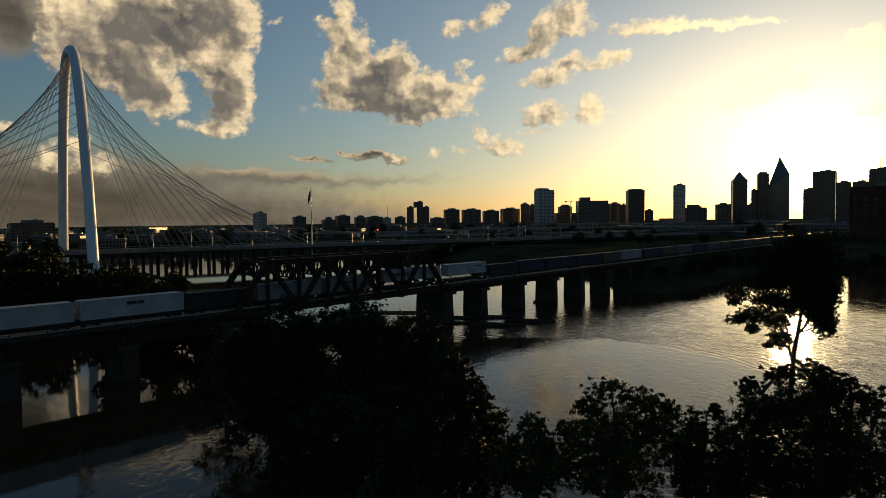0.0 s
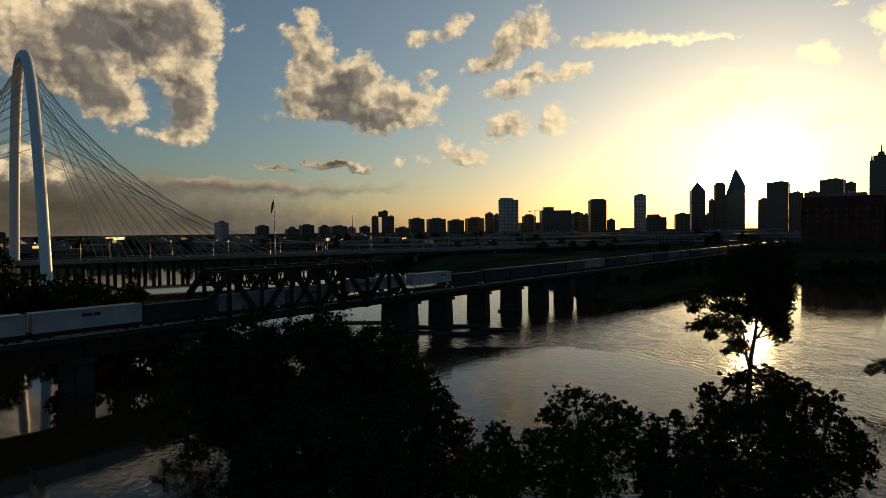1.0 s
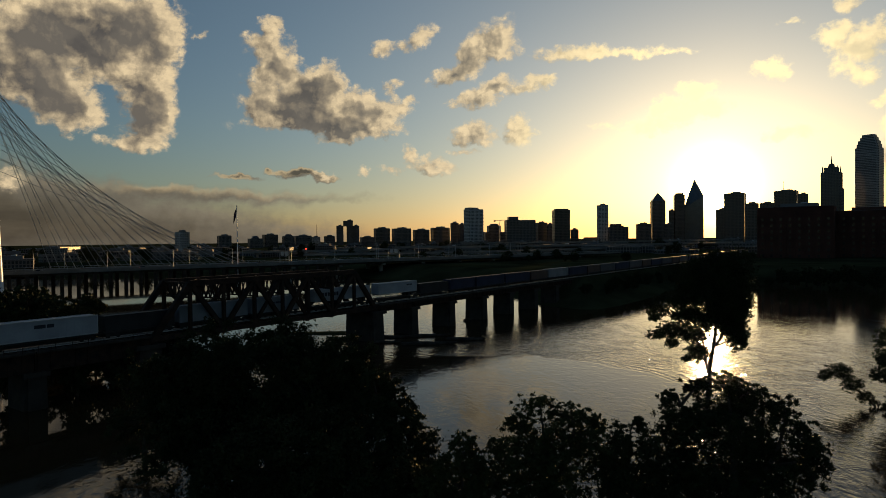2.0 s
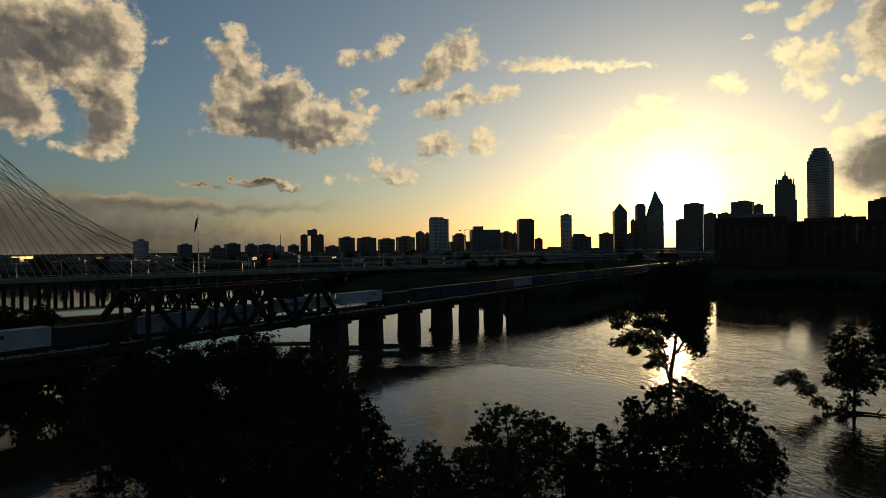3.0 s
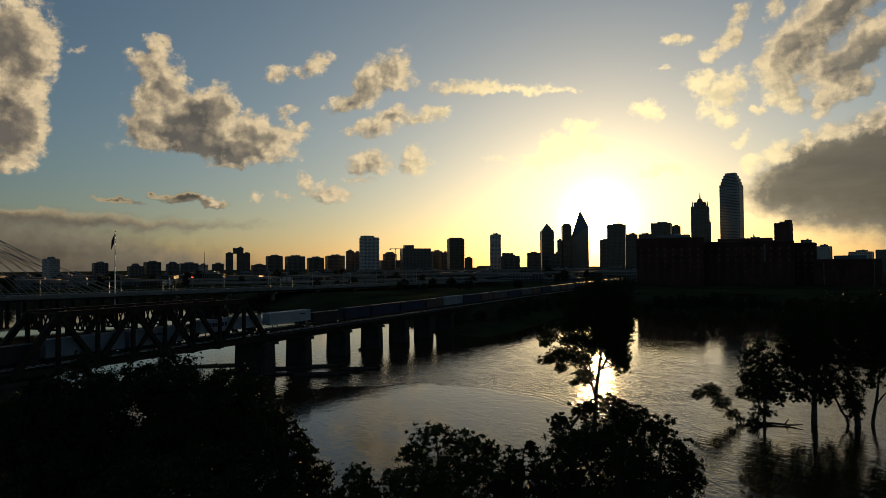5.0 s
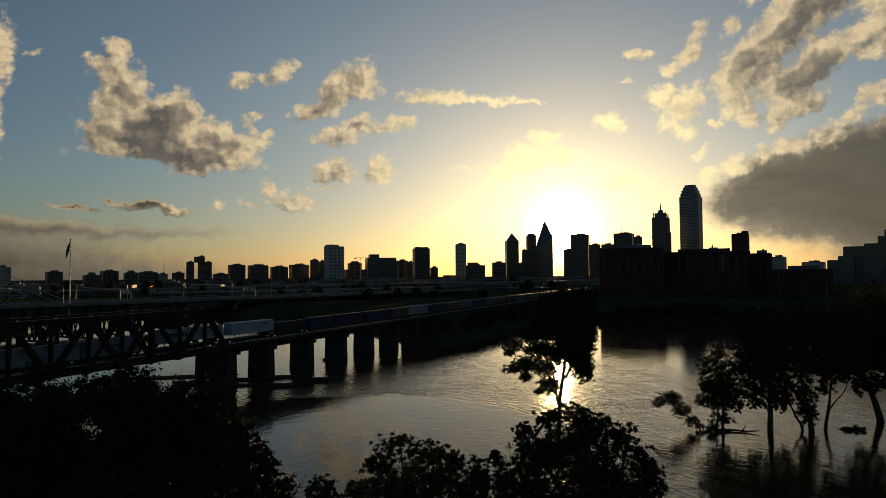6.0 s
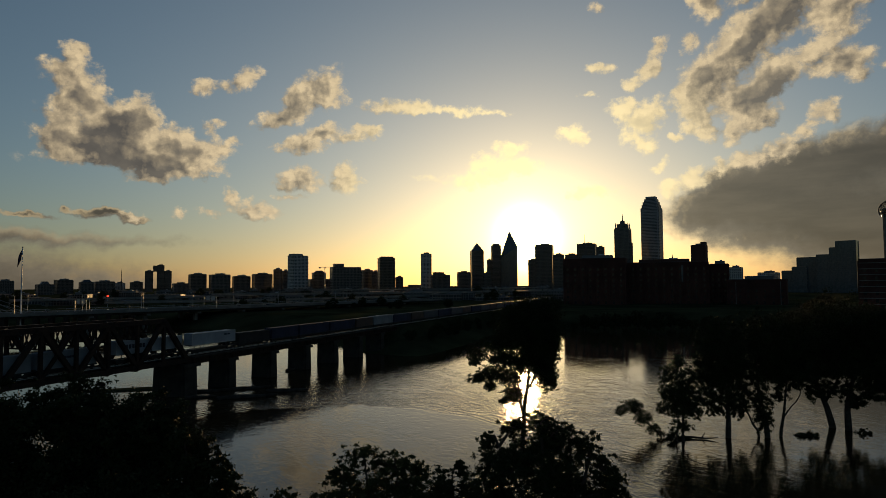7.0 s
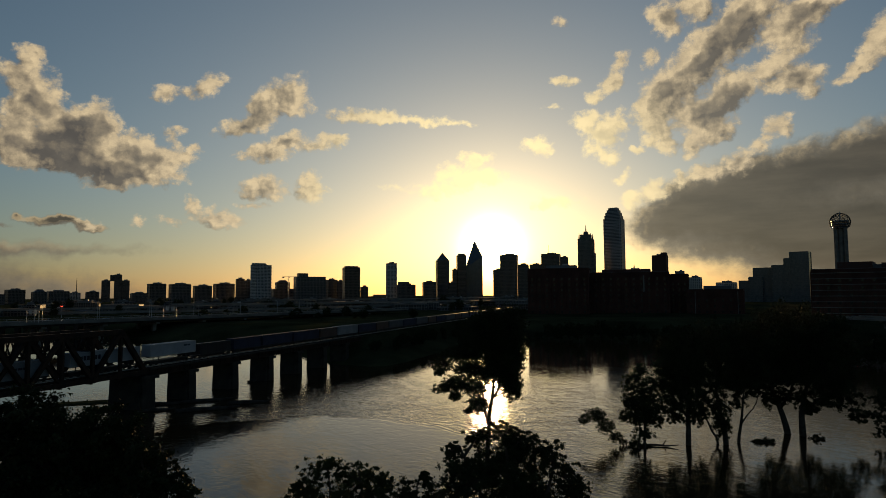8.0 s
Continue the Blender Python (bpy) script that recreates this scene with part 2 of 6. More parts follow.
# thick hearts stay grey; thin edges and the swellings that face the sun shine
heart = wramp(cloud_density(covers["heap"], lumps, 1.2), 0.40, 0.86)
sides = wmath("MULTIPLY", wmath("SUBTRACT", covers["heap"], covers["heap_shifted"]), 1.5)
relief = wmath("MULTIPLY", wmath("SUBTRACT", billow_smooth, billow_shifted), 1.9)
lit = wmath("ADD", wmath("MULTIPLY", wmath("SUBTRACT", 1.0, heart), 0.85), wmath("MULTIPLY", wmath("ADD", sides, relief), wramp(heart, 0.0, 1.0, 1.0, 0.4)), True)
cloud_dark = wmix(sunward, wmix(wramp(lumps, 0.35, 0.62), (0.10, 0.092, 0.086, 1), (0.165, 0.146, 0.122, 1)), (1.3, 1.06, 0.6, 1))
cloud_lit = wmix(sunward, wmix(wramp(billow, 0.35, 0.65), (0.56, 0.445, 0.29, 1), (0.92, 0.715, 0.43, 1)), (1.5, 1.2, 0.62, 1))
cloud = wmix(lit, cloud_dark, cloud_lit)
layers = wnoise(wvec("MULTIPLY", flat, (0.30, 1.5, 0.0)), 0.5, 7.0, 0.58).outputs["Fac"]
bank = cloud_density(cloud_density(covers["bank"], layers, 0.32), billow, 0.5)
bank_shifted = cloud_density(covers["bank_shifted"], layers, 0.32)
bank_alpha = wmath("MULTIPLY", wmath("MULTIPLY", wramp(bank, 0.08, 0.5), wramp(covers["bank"], 0.0, 0.15)), 0.94)
bank_rim = wmath("MULTIPLY", wramp(wmath("ADD", wmath("SUBTRACT", cloud_density(covers["bank"], layers, 0.32), bank_shifted), wmath("MULTIPLY", relief, wramp(az_deg, 20.0, 36.0, 0.12, 0.8))), 0.05, 0.6), wramp(bank, 0.8, 0.2))
bank_tone = wmix(bank_rim, wmix(wramp(bank, 0.25, 0.85), wmix(wramp(layers, 0.3, 0.7), (0.16, 0.14, 0.11, 1), (0.25, 0.215, 0.16, 1)), wmix(wramp(layers, 0.3, 0.7), (0.062, 0.050, 0.037, 1), (0.105, 0.085, 0.06, 1))), (0.75, 0.56, 0.30, 1))

base = wmix(1.0, sky.outputs[0], (SKY_STRENGTH * 0.98, SKY_STRENGTH, SKY_STRENGTH * 1.02, 1), "MULTIPLY")
aureole = wmix(1.0, wmix(1.0, (1.0, 0.77, 0.30, 1), wmath("ADD", glow_core, glow_mid), "MULTIPLY"),
               wmix(1.0, (0.95, 0.91, 0.66, 1), glow_wide, "MULTIPLY"), "ADD")
haze = wmix(1.0, wmix(1.0, base, wmix(1.0, (0.64, 0.86, 0.86, 1), glow_air, "MULTIPLY"), "ADD"), aureole, "ADD")
banked = wmix(bank_alpha, haze, wmix(1.0, bank_tone, wmix(1.0, aureole, (0.5, 0.5, 0.5, 1), "MULTIPLY"), "ADD"))
clouded = wmix(alpha, banked, wmix(1.0, cloud, wmix(1.0, aureole, (0.7, 0.7, 0.7, 1), "MULTIPLY"), "ADD"))
background = wn("ShaderNodeBackground")
wput(background.inputs[0], clouded)
background.inputs[1].default_value = 1.0
world_out = wn("ShaderNodeOutputWorld")
wput(world_out.inputs[0], background.outputs[0])

sun_data = bpy.data.lights.new("sun", "SUN")
sun_data.energy, sun_data.angle, sun_data.color = 4.0, radians(0.55), (1.0, 0.60, 0.24)
sun_lamp = new("sun", sun_data)
sun_lamp.matrix_world = look(SUN * 900 + Vector((0, 0, 60)), (0, 0, 60))

# ---- materials ----
def material(name, colour, rough=0.7, metal=0.0, vary=0.25, scale=1.0, bump=0.2, fine=12.0, second=None, spec=0.5):
    """A surface with two scales of tone and a fine relief; scale is features per metre."""
    m = bpy.data.materials.new(name)
    m.use_nodes = True
    t = m.node_tree
    bsdf = t.nodes["Principled BSDF"]
    where = t.nodes.new("ShaderNodeTexCoord")
    big, small = t.nodes.new("ShaderNodeTexNoise"), t.nodes.new("ShaderNodeTexNoise")
    for node, s, d in ((big, scale, 4.0), (small, scale * fine, 3.0)):
        t.links.new(where.outputs["Object"], node.inputs["Vector"])
        node.inputs["Scale"].default_value, node.inputs["Detail"].default_value = s, d
    dark = tuple(c * (1 - vary) for c in colour)
    light = second or tuple(min(1.0, c * (1 + vary)) for c in colour)
    tone = t.nodes.new("ShaderNodeMix")
    tone.data_type = "RGBA"
    tone.inputs[6].default_value, tone.inputs[7].default_value = (*dark, 1), (*light, 1)
    add = t.nodes.new("ShaderNodeMath")
    add.operation = "MULTIPLY_ADD"
    t.links.new(small.outputs["Fac"], add.inputs[0])
    add.inputs[1].default_value = 0.45
    spread = t.nodes.new("ShaderNodeMapRange")
    t.links.new(big.outputs["Fac"], spread.inputs[0])
    spread.inputs[1].default_value, spread.inputs[2].default_value = 0.3, 0.7
    spread.inputs[3].default_value, spread.inputs[4].default_value = -0.22, 0.78
    t.links.new(spread.outputs[0], add.inputs[2])
    add.use_clamp = True
    t.links.new(add.outputs[0], tone.inputs[0])
    t.links.new(tone.outputs[2], bsdf.inputs["Base Color"])
    bsdf.inputs["Roughness"].default_value, bsdf.inputs["Metallic"].default_value = rough, metal
    bsdf.inputs["Specular IOR Level"].default_value = spec
    if bump:
        relief_node = t.nodes.new("ShaderNodeBump")
        relief_node.inputs["Strength"].default_value, relief_node.inputs["Distance"].default_value = bump, 0.05 / max(scale, 0.05)
        t.links.new(small.outputs["Fac"], relief_node.inputs["Height"])
        t.links.new(relief_node.outputs[0], bsdf.inputs["Normal"])
    return m


def facade(name, wall, glass, bay=3.2, storey=3.6, mortar=0.35, rough=0.6, glass_rough=0.15):
    """A far facade: windows in storeys and bays, of the given metres."""
    m = bpy.data.materials.new(name)
    m.use_nodes = True
    t = m.node_tree
    bsdf = t.nodes["Principled BSDF"]
    where = t.nodes.new("ShaderNodeTexCoord")
    parts = t.nodes.new("ShaderNodeSeparateXYZ")
    t.links.new(where.outputs["Object"], parts.inputs[0])
    along = t.nodes.new("ShaderNodeMath")
    along.operation = "ADD"
    t.links.new(parts.outputs[0], along.inputs[0])
    t.links.new(parts.outputs[1], along.inputs[1])
    plane = t.nodes.new("ShaderNodeCombineXYZ")
    t.links.new(along.outputs[0], plane.inputs[0])
    t.links.new(parts.outputs[2], plane.inputs[1])
    grid = t.nodes.new("ShaderNodeTexBrick")
    grid.offset = 0.0
    t.links.new(plane.outputs[0], grid.inputs["Vector"])
    grid.inputs["Scale"].default_value = 1.0
    grid.inputs["Brick Width"].default_value, grid.inputs["Row Height"].default_value = bay, storey
    grid.inputs["Mortar Size"].default_value, grid.inputs["Mortar Smooth"].default_value = mortar, 0.1
    grid.inputs["Color1"].default_value = (*glass, 1)
    grid.inputs["Color2"].default_value = (*(c * 1.5 for c in glass), 1)
    grid.inputs["Mortar"].default_value = (*wall, 1)
    stain = t.nodes.new("ShaderNodeTexNoise")
    t.links.new(where.outputs["Object"], stain.inputs["Vector"])
    stain.inputs["Scale"].default_value = 0.06
    tone = t.nodes.new("ShaderNodeMix")
    tone.data_type, tone.blend_type = "RGBA", "MULTIPLY"
    tone.inputs[0].default_value = 0.35
    t.links.new(grid.outputs["Color"], tone.inputs[6])
    t.links.new(stain.outputs["Fac"], tone.inputs[7])
    t.links.new(tone.outputs[2], bsdf.inputs["Base Color"])
    gloss = t.nodes.new("ShaderNodeMapRange")
    t.links.new(grid.outputs["Fac"], gloss.inputs[0])
    gloss.inputs[3].default_value, gloss.inputs[4].default_value = glass_rough, rough
    t.links.new(gloss.outputs[0], bsdf.inputs["Roughness"])
    return m


def water_surface():
    """Muddy flood water: glossy, with ripples, eddies and smoother slicks."""
    m = bpy.data.materials.new("flood_water")
    m.use_nodes = True
    t = m.node_tree
    bsdf = t.nodes["Principled BSDF"]
    where = t.nodes.new("ShaderNodeTexCoord")
    stretch = t.nodes.new("ShaderNodeMapping")
    stretch.inputs["Rotation"].default_value = (0, 0, radians(35))
    stretch.inputs["Scale"].default_value = (1.0, 0.6, 1.0)
    t.links.new(where.outputs["Object"], stretch.inputs[0])
    layers = []
    for s, d, dist in ((1.5, 3.0, 0.8), (0.42, 3.0, 1.2), (0.03, 3.0, 2.5)):
        node = t.nodes.new("ShaderNodeTexNoise")
        node.inputs["Scale"].default_value, node.inputs["Detail"].default_value, node.inputs["Distortion"].default_value = s, d, dist
        t.links.new(stretch.outputs[0], node.inputs["Vector"])
        layers.append(node.outputs["Fac"])
    calm = t.nodes.new("ShaderNodeMapRange")
    calm.inputs[1].default_value, calm.inputs[2].default_value = 0.44, 0.56
    calm.inputs[3].default_value, calm.inputs[4].default_value = 0.4, 1.1
    t.links.new(layers[2], calm.inputs[0])
    fine = t.nodes.new("ShaderNodeBump")
    fine.inputs["Distance"].default_value = 0.036
    # the reach behind the thicket is sheltered
    reach = t.nodes.new("ShaderNodeSeparateXYZ")
    t.links.new(where.outputs["Object"], reach.inputs[0])
    shelter = t.nodes.new("ShaderNodeMapRange")
    t.links.new(reach.outputs[0], shelter.inputs[0])
    shelter.inputs[1].default_value, shelter.inputs[2].default_value = -45.0, 5.0
    shelter.inputs[3].default_value, shelter.inputs[4].default_value = 0.05, 1.0
    # and so is the water under the flooded grove
    lee = t.nodes.new("ShaderNodeVectorMath")
    lee.operation = "DISTANCE"
    t.links.new(where.outputs["Object"], lee.inputs[0])
    lee.inputs[1].default_value = (92.0, 72.0, 0.0)
    still = t.nodes.new("ShaderNodeMapRange")
    t.links.new(lee.outputs["Value"], still.inputs[0])
    still.inputs[1].default_value, still.inputs[2].default_value = 20.0, 50.0
    still.inputs[3].default_value, still.inputs[4].default_value = 0.45, 1.0
    quiet = t.nodes.new("ShaderNodeMath")
    quiet.operation = "MULTIPLY"
    t.links.new(shelter.outputs[0], quiet.inputs[0])
    t.links.new(still.outputs[0], quiet.inputs[1])
    calmer = t.nodes.new("ShaderNodeMath")
    calmer.operation = "MULTIPLY"
    t.links.new(calm.outputs[0], calmer.inputs[0])
    t.links.new(quiet.outputs[0], calmer.inputs[1])
    # a wide slow eddy below the piers: smooth within, rings of ripples round it
    span = t.nodes.new("ShaderNodeVectorMath")
    span.operation = "DISTANCE"
    t.links.new(where.outputs["Object"], span.inputs[0])
    span.inputs[1].default_value = (21.0, 119.0, 0.0)
    wobble = t.nodes.new("ShaderNodeMath")
    wobble.operation = "MULTIPLY_ADD"
    t.links.new(layers[2], wobble.inputs[0])
    wobble.inputs[1].default_value = 14.0
    t.links.new(span.outputs["Value"], wobble.inputs[2])
    rim = t.nodes.new("ShaderNodeMapRange")
    rim.interpolation_type = "SMOOTHSTEP"
    t.links.new(wobble.outputs[0], rim.inputs[0])
    rim.inputs[1].default_value, rim.inputs[2].default_value = 43.0, 47.0
    rim.inputs[3].default_value, rim.inputs[4].default_value = 0.5, 2.1
    # slack water further off
    slack = t.nodes.new("ShaderNodeMapRange")
    t.links.new(wobble.outputs[0], slack.inputs[0])
    slack.inputs[1].default_value, slack.inputs[2].default_value = 70.0, 130.0
    slack.inputs[3].default_value, slack.inputs[4].default_value = 1.0, 0.16
    rim_slack = t.nodes.new("ShaderNodeMath")
    rim_slack.operation = "MULTIPLY"
    t.links.new(rim.outputs[0], rim_slack.inputs[0])
    t.links.new(slack.outputs[0], rim_slack.inputs[1])
    eddied = t.nodes.new("ShaderNodeMath")
    eddied.operation = "MULTIPLY"
    t.links.new(calmer.outputs[0], eddied.inputs[0])
    t.links.new(rim_slack.outputs[0], eddied.inputs[1])
    t.links.new(eddied.outputs[0], fine.inputs["Strength"])
    ring_wave = t.nodes.new("ShaderNodeMath")
    ring_wave.operation = "SINE"
    pace = t.nodes.new("ShaderNodeMath")
    pace.operation = "MULTIPLY"
    pace.inputs[1].default_value = 3.2
    t.links.new(wobble.outputs[0], pace.inputs[0])
    t.links.new(pace.outputs[0], ring_wave.inputs[0])
    fade_in, fade_out = t.nodes.new("ShaderNodeMapRange"), t.nodes.new("ShaderNodeMapRange")
    for node, lo, hi in ((fade_in, 43.0, 46.0), (fade_out, 62.0, 48.0)):
        t.links.new(wobble.outputs[0], node.inputs[0])
        node.inputs[1].default_value, node.inputs[2].default_value = lo, hi
    ring_fade = t.nodes.new("ShaderNodeMath")
    ring_fade.operation = "MULTIPLY"
    t.links.new(fade_in.outputs[0], ring_fade.inputs[0])
    t.links.new(fade_out.outputs[0], ring_fade.inputs[1])
    rings_bump = t.nodes.new("ShaderNodeBump")
    rings_bump.inputs["Distance"].default_value = 0.014
    t.links.new(ring_fade.outputs[0], rings_bump.inputs["Strength"])
    t.links.new(ring_wave.outputs[0], rings_bump.inputs["Height"])
    t.links.new(rings_bump.outputs[0], fine.inputs["Normal"])
    t.links.new(layers[0], fine.inputs["Height"])
    swell = t.nodes.new("ShaderNodeBump")
    swell.inputs["Distance"].default_value = 0.13
    rough_water = t.nodes.new("ShaderNodeMath")
    rough_water.operation = "MULTIPLY"
    rough_water.inputs[1].default_value = 0.55
    t.links.new(rim_slack.outputs[0], rough_water.inputs[0])
    swell_lee = t.nodes.new("ShaderNodeMath")
    swell_lee.operation = "MULTIPLY"
    t.links.new(rough_water.outputs[0], swell_lee.inputs[0])
    t.links.new(quiet.outputs[0], swell_lee.inputs[1])
    t.links.new(swell_lee.outputs[0], swell.inputs["Strength"])
    t.links.new(layers[1], swell.inputs["Height"])
    t.links.new(fine.outputs[0], swell.inputs["Normal"])
    t.links.new(swell.outputs[0], bsdf.inputs["Normal"])
    tone = t.nodes.new("ShaderNodeMix")
    tone.data_type = "RGBA"
    tone.inputs[6].default_value, tone.inputs[7].default_value = (0.026, 0.017, 0.007, 1), (0.042, 0.028, 0.012, 1)
    t.links.new(layers[2], tone.inputs[0])
    t.links.new(tone.outputs[2], bsdf.inputs["Base Color"])
    bsdf.inputs["Roughness"].default_value, bsdf.inputs["IOR"].default_value = 0.04, 1.33
    # the low light's warmth is put into the tint of the reflections
    bsdf.inputs["Specular Tint"].default_value = (1.0, 0.91, 0.76, 1)
    return m


WATER = water_surface()
GRASS = material("bank_grass", (0.036, 0.040, 0.019), 0.95, vary=0.5, scale=0.03, fine=30, bump=0.4, spec=0.0)
LEAF = material("leaf", (0.032, 0.038, 0.014), 0.6, vary=0.5, scale=0.5, bump=0, spec=0.05)
LEAF_OLIVE = material("leaf_olive", (0.05, 0.058, 0.02), 0.6, vary=0.5, scale=0.4, bump=0, spec=0.05)
BARK = material("bark", (0.07, 0.055, 0.042), 0.95, vary=0.4, scale=1.5, bump=0.8, spec=0.15)
STEEL_DARK = material("rusty_dark_steel", (0.028, 0.022, 0.019), 0.75, 0.2, vary=0.4, scale=0.7, bump=0.3, second=(0.06, 0.034, 0.022), spec=0.15)
PIER_STONE = material("weathered_pier_and_shaded_deck_concrete", (0.05, 0.042, 0.034), 0.9, vary=0.4, scale=0.35, bump=0.5, spec=0.15)
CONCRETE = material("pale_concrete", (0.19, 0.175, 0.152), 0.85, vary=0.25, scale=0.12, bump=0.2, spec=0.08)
ASPHALT = material("asphalt", (0.055, 0.055, 0.055), 0.9, vary=0.25, scale=0.2, bump=0.2, spec=0.08)
WHITE_STEEL = material("white_painted_steel", (0.66, 0.69, 0.74), 0.32, vary=0.05, scale=0.05, bump=0.02)
CABLE = material("cable_sheath", (0.30, 0.31, 0.32), 0.45, 0.2, vary=0.05, scale=0.1, bump=0)
GALVANISED = material("galvanised_steel", (0.42, 0.43, 0.44), 0.5, 0.6, vary=0.15, scale=0.6, bump=0)
WHITE_BOX = material("white_trailer_paint", (0.3, 0.31, 0.325), 0.6, vary=0.2, scale=0.25, bump=0.03)
BLUE_BOX = material("dark_blue_container_paint", (0.016, 0.02, 0.045), 0.8, vary=0.3, scale=0.3, bump=0.03)
BROWN_BOX = material("brown_container_paint", (0.06, 0.032, 0.024), 0.6, vary=0.3, scale=0.3, bump=0.03)
GREY_BOX = material("grey_container_paint", (0.075, 0.075, 0.08), 0.75, vary=0.2, scale=0.3, bump=0.03)
DULL_BOX = material("dull_white_container_paint", (0.2, 0.205, 0.21), 0.7, vary=0.25, scale=0.3, bump=0.03)
BLACK_STEEL = material("black_steel", (0.02, 0.02, 0.02), 0.7, 0.2, vary=0.3, scale=0.6, bump=0.1)
INK = material("dark_lettering", (0.02, 0.02, 0.03), 0.6, vary=0.05, scale=1, bump=0)
RUBBER = material("rubber", (0.015, 0.015, 0.015), 0.9, vary=0.2, scale=2, bump=0)
FLAG = material("flag_cloth", (0.05, 0.03, 0.05), 0.9, vary=0.3, scale=0.5, bump=0)
LOG = material("drift_wood", (0.05, 0.04, 0.032), 0.95, vary=0.4, scale=1.0, bump=0.5, spec=0.15)
F_GREY = facade("grey_concrete_facade", (0.16, 0.152, 0.145), (0.04, 0.045, 0.05))
F_DARK = facade("dark_brown_facade", (0.14, 0.112, 0.096), (0.03, 0.03, 0.032), 3.0, 3.6, 0.5)
F_PALE = facade("pale_concrete_facade", (0.58, 0.56, 0.52), (0.06, 0.07, 0.08), 3.6, 3.3, 0.7)
F_GLASS = facade("blue_grey_glass_facade", (0.11, 0.125, 0.13), (0.08, 0.10, 0.112), 2.2, 3.6, 0.12, 0.3, 0.1)
F_BAND = facade("banded_glass_facade", (0.40, 0.40, 0.40), (0.06, 0.065, 0.07), 60.0, 4.2, 0.9, 0.45, 0.3)
F_BRICK = facade("red_brick_facade", (0.11, 0.045, 0.03), (0.05, 0.028, 0.022), 5.0, 4.0, 1.6, 0.9, 0.5)
F_LOW = facade("low_building_wall", (0.15, 0.14, 0.128), (0.06, 0.06, 0.06), 4.0, 3.5, 1.0)
ROOF = material("flat_roof_felt", (0.17, 0.165, 0.16), 0.95, vary=0.3, scale=0.05, bump=0.1, spec=0.08)
DARK_GLASS = material("dark_window_glass", (0.02, 0.022, 0.025), 0.15, vary=0.1, scale=0.2, bump=0)
CAR_PAINTS = [material("car_paint_" + n, c, 0.35, 0.1, vary=0.05, scale=0.5, bump=0) for n, c in (("white", (0.6, 0.6, 0.6)), ("grey", (0.2, 0.2, 0.21)), ("dark", (0.03, 0.03, 0.035)), ("red", (0.2, 0.02, 0.02)))]
F_MIRROR = material("mirror_glass_cladding", (0.75, 0.70, 0.60), 0.12, 1.0, vary=0.05, scale=0.05, bump=0)


def glowing(name, colour, strength):
    m = bpy.data.materials.new(name)
    m.use_nodes = True
    bsdf = m.node_tree.nodes["Principled BSDF"]
    bsdf.inputs["Base Color"].default_value = (*colour, 1)
    bsdf.inputs["Emission Color"].default_value = (*colour, 1)
    bsdf.inputs["Emission Strength"].default_value = strength
    return m


HEADLIGHT = glowing("headlight_glow", (1.0, 0.88, 0.7), 2.5)
TAIL_LIGHT = glowing("red_signal_glow", (1.0, 0.06, 0.03), 3.0)
SIGN_LIGHT = glowing("lit_sign_glow", (1.0, 0.55, 0.2), 1.2)


# ---- mesh helpers ----
def thing(name, label, category, m=None, group="", kind=""):
    ob = tagged(new(name), label, category, group, kind)
    if m is not None:
        ob.matrix_world = m
    return ob


def part(name, bm, mat, parent=None, label="", smooth=False):
    me = bpy.data.meshes.new(name)
    bm.to_mesh(me)
    bm.free()
    me.materials.append(mat)
    if smooth:
        me.polygons.foreach_set("use_smooth", [True] * len(me.polygons))
    ob = new(name, me)
    ob.parent = parent
    return tagged(ob, label)


def share(name, source, m, parent):
    """Another part on the same mesh."""
    ob = new(name, source.data)
    ob.parent = parent
    ob.matrix_basis = m
    return ob


def box(bm, x0, x1, y0, y1, z0, z1, top=1.0):
    """A block; top scales its upper face about its middle."""
    cx, cy = (x0 + x1) / 2, (y0 + y1) / 2
    lo = [bm.verts.new((x, y, z0)) for x, y in ((x0, y0), (x1, y0), (x1, y1), (x0, y1))]
    hi = [bm.verts.new((cx + (x - cx) * top, cy + (y - cy) * top, z1)) for x, y in ((x0, y0), (x1, y0), (x1, y1), (x0, y1))]
    bm.faces.new(lo[::-1])
    bm.faces.new(hi)
    for i in range(4):
        j = (i + 1) % 4
        bm.faces.new((lo[i], lo[j], hi[j], hi[i]))
    return bm


def beam(bm, a, b, wide, high):
    """A bar of rectangular section from a to b."""
    a, b = Vector(a), Vector(b)
    ahead = (b - a).normalized()
    side = ahead.cross(Vector((0, 0, 1)))
    side = side.normalized() if side.length > 1e-4 else Vector((1, 0, 0))
    up = side.cross(ahead)
    rings = []
    for p in (a, b):
        rings.append([bm.verts.new(p + side * (sx * wide / 2) + up * (sz * high / 2)) for sx, sz in ((-1, -1), (1, -1), (1, 1), (-1, 1))])
    bm.faces.new(rings[0][::-1])
    bm.faces.new(rings[1])
    for i in range(4):
        j = (i + 1) % 4
        bm.faces.new((rings[0][i], rings[0][j], rings[1][j], rings[1][i]))
    return bm


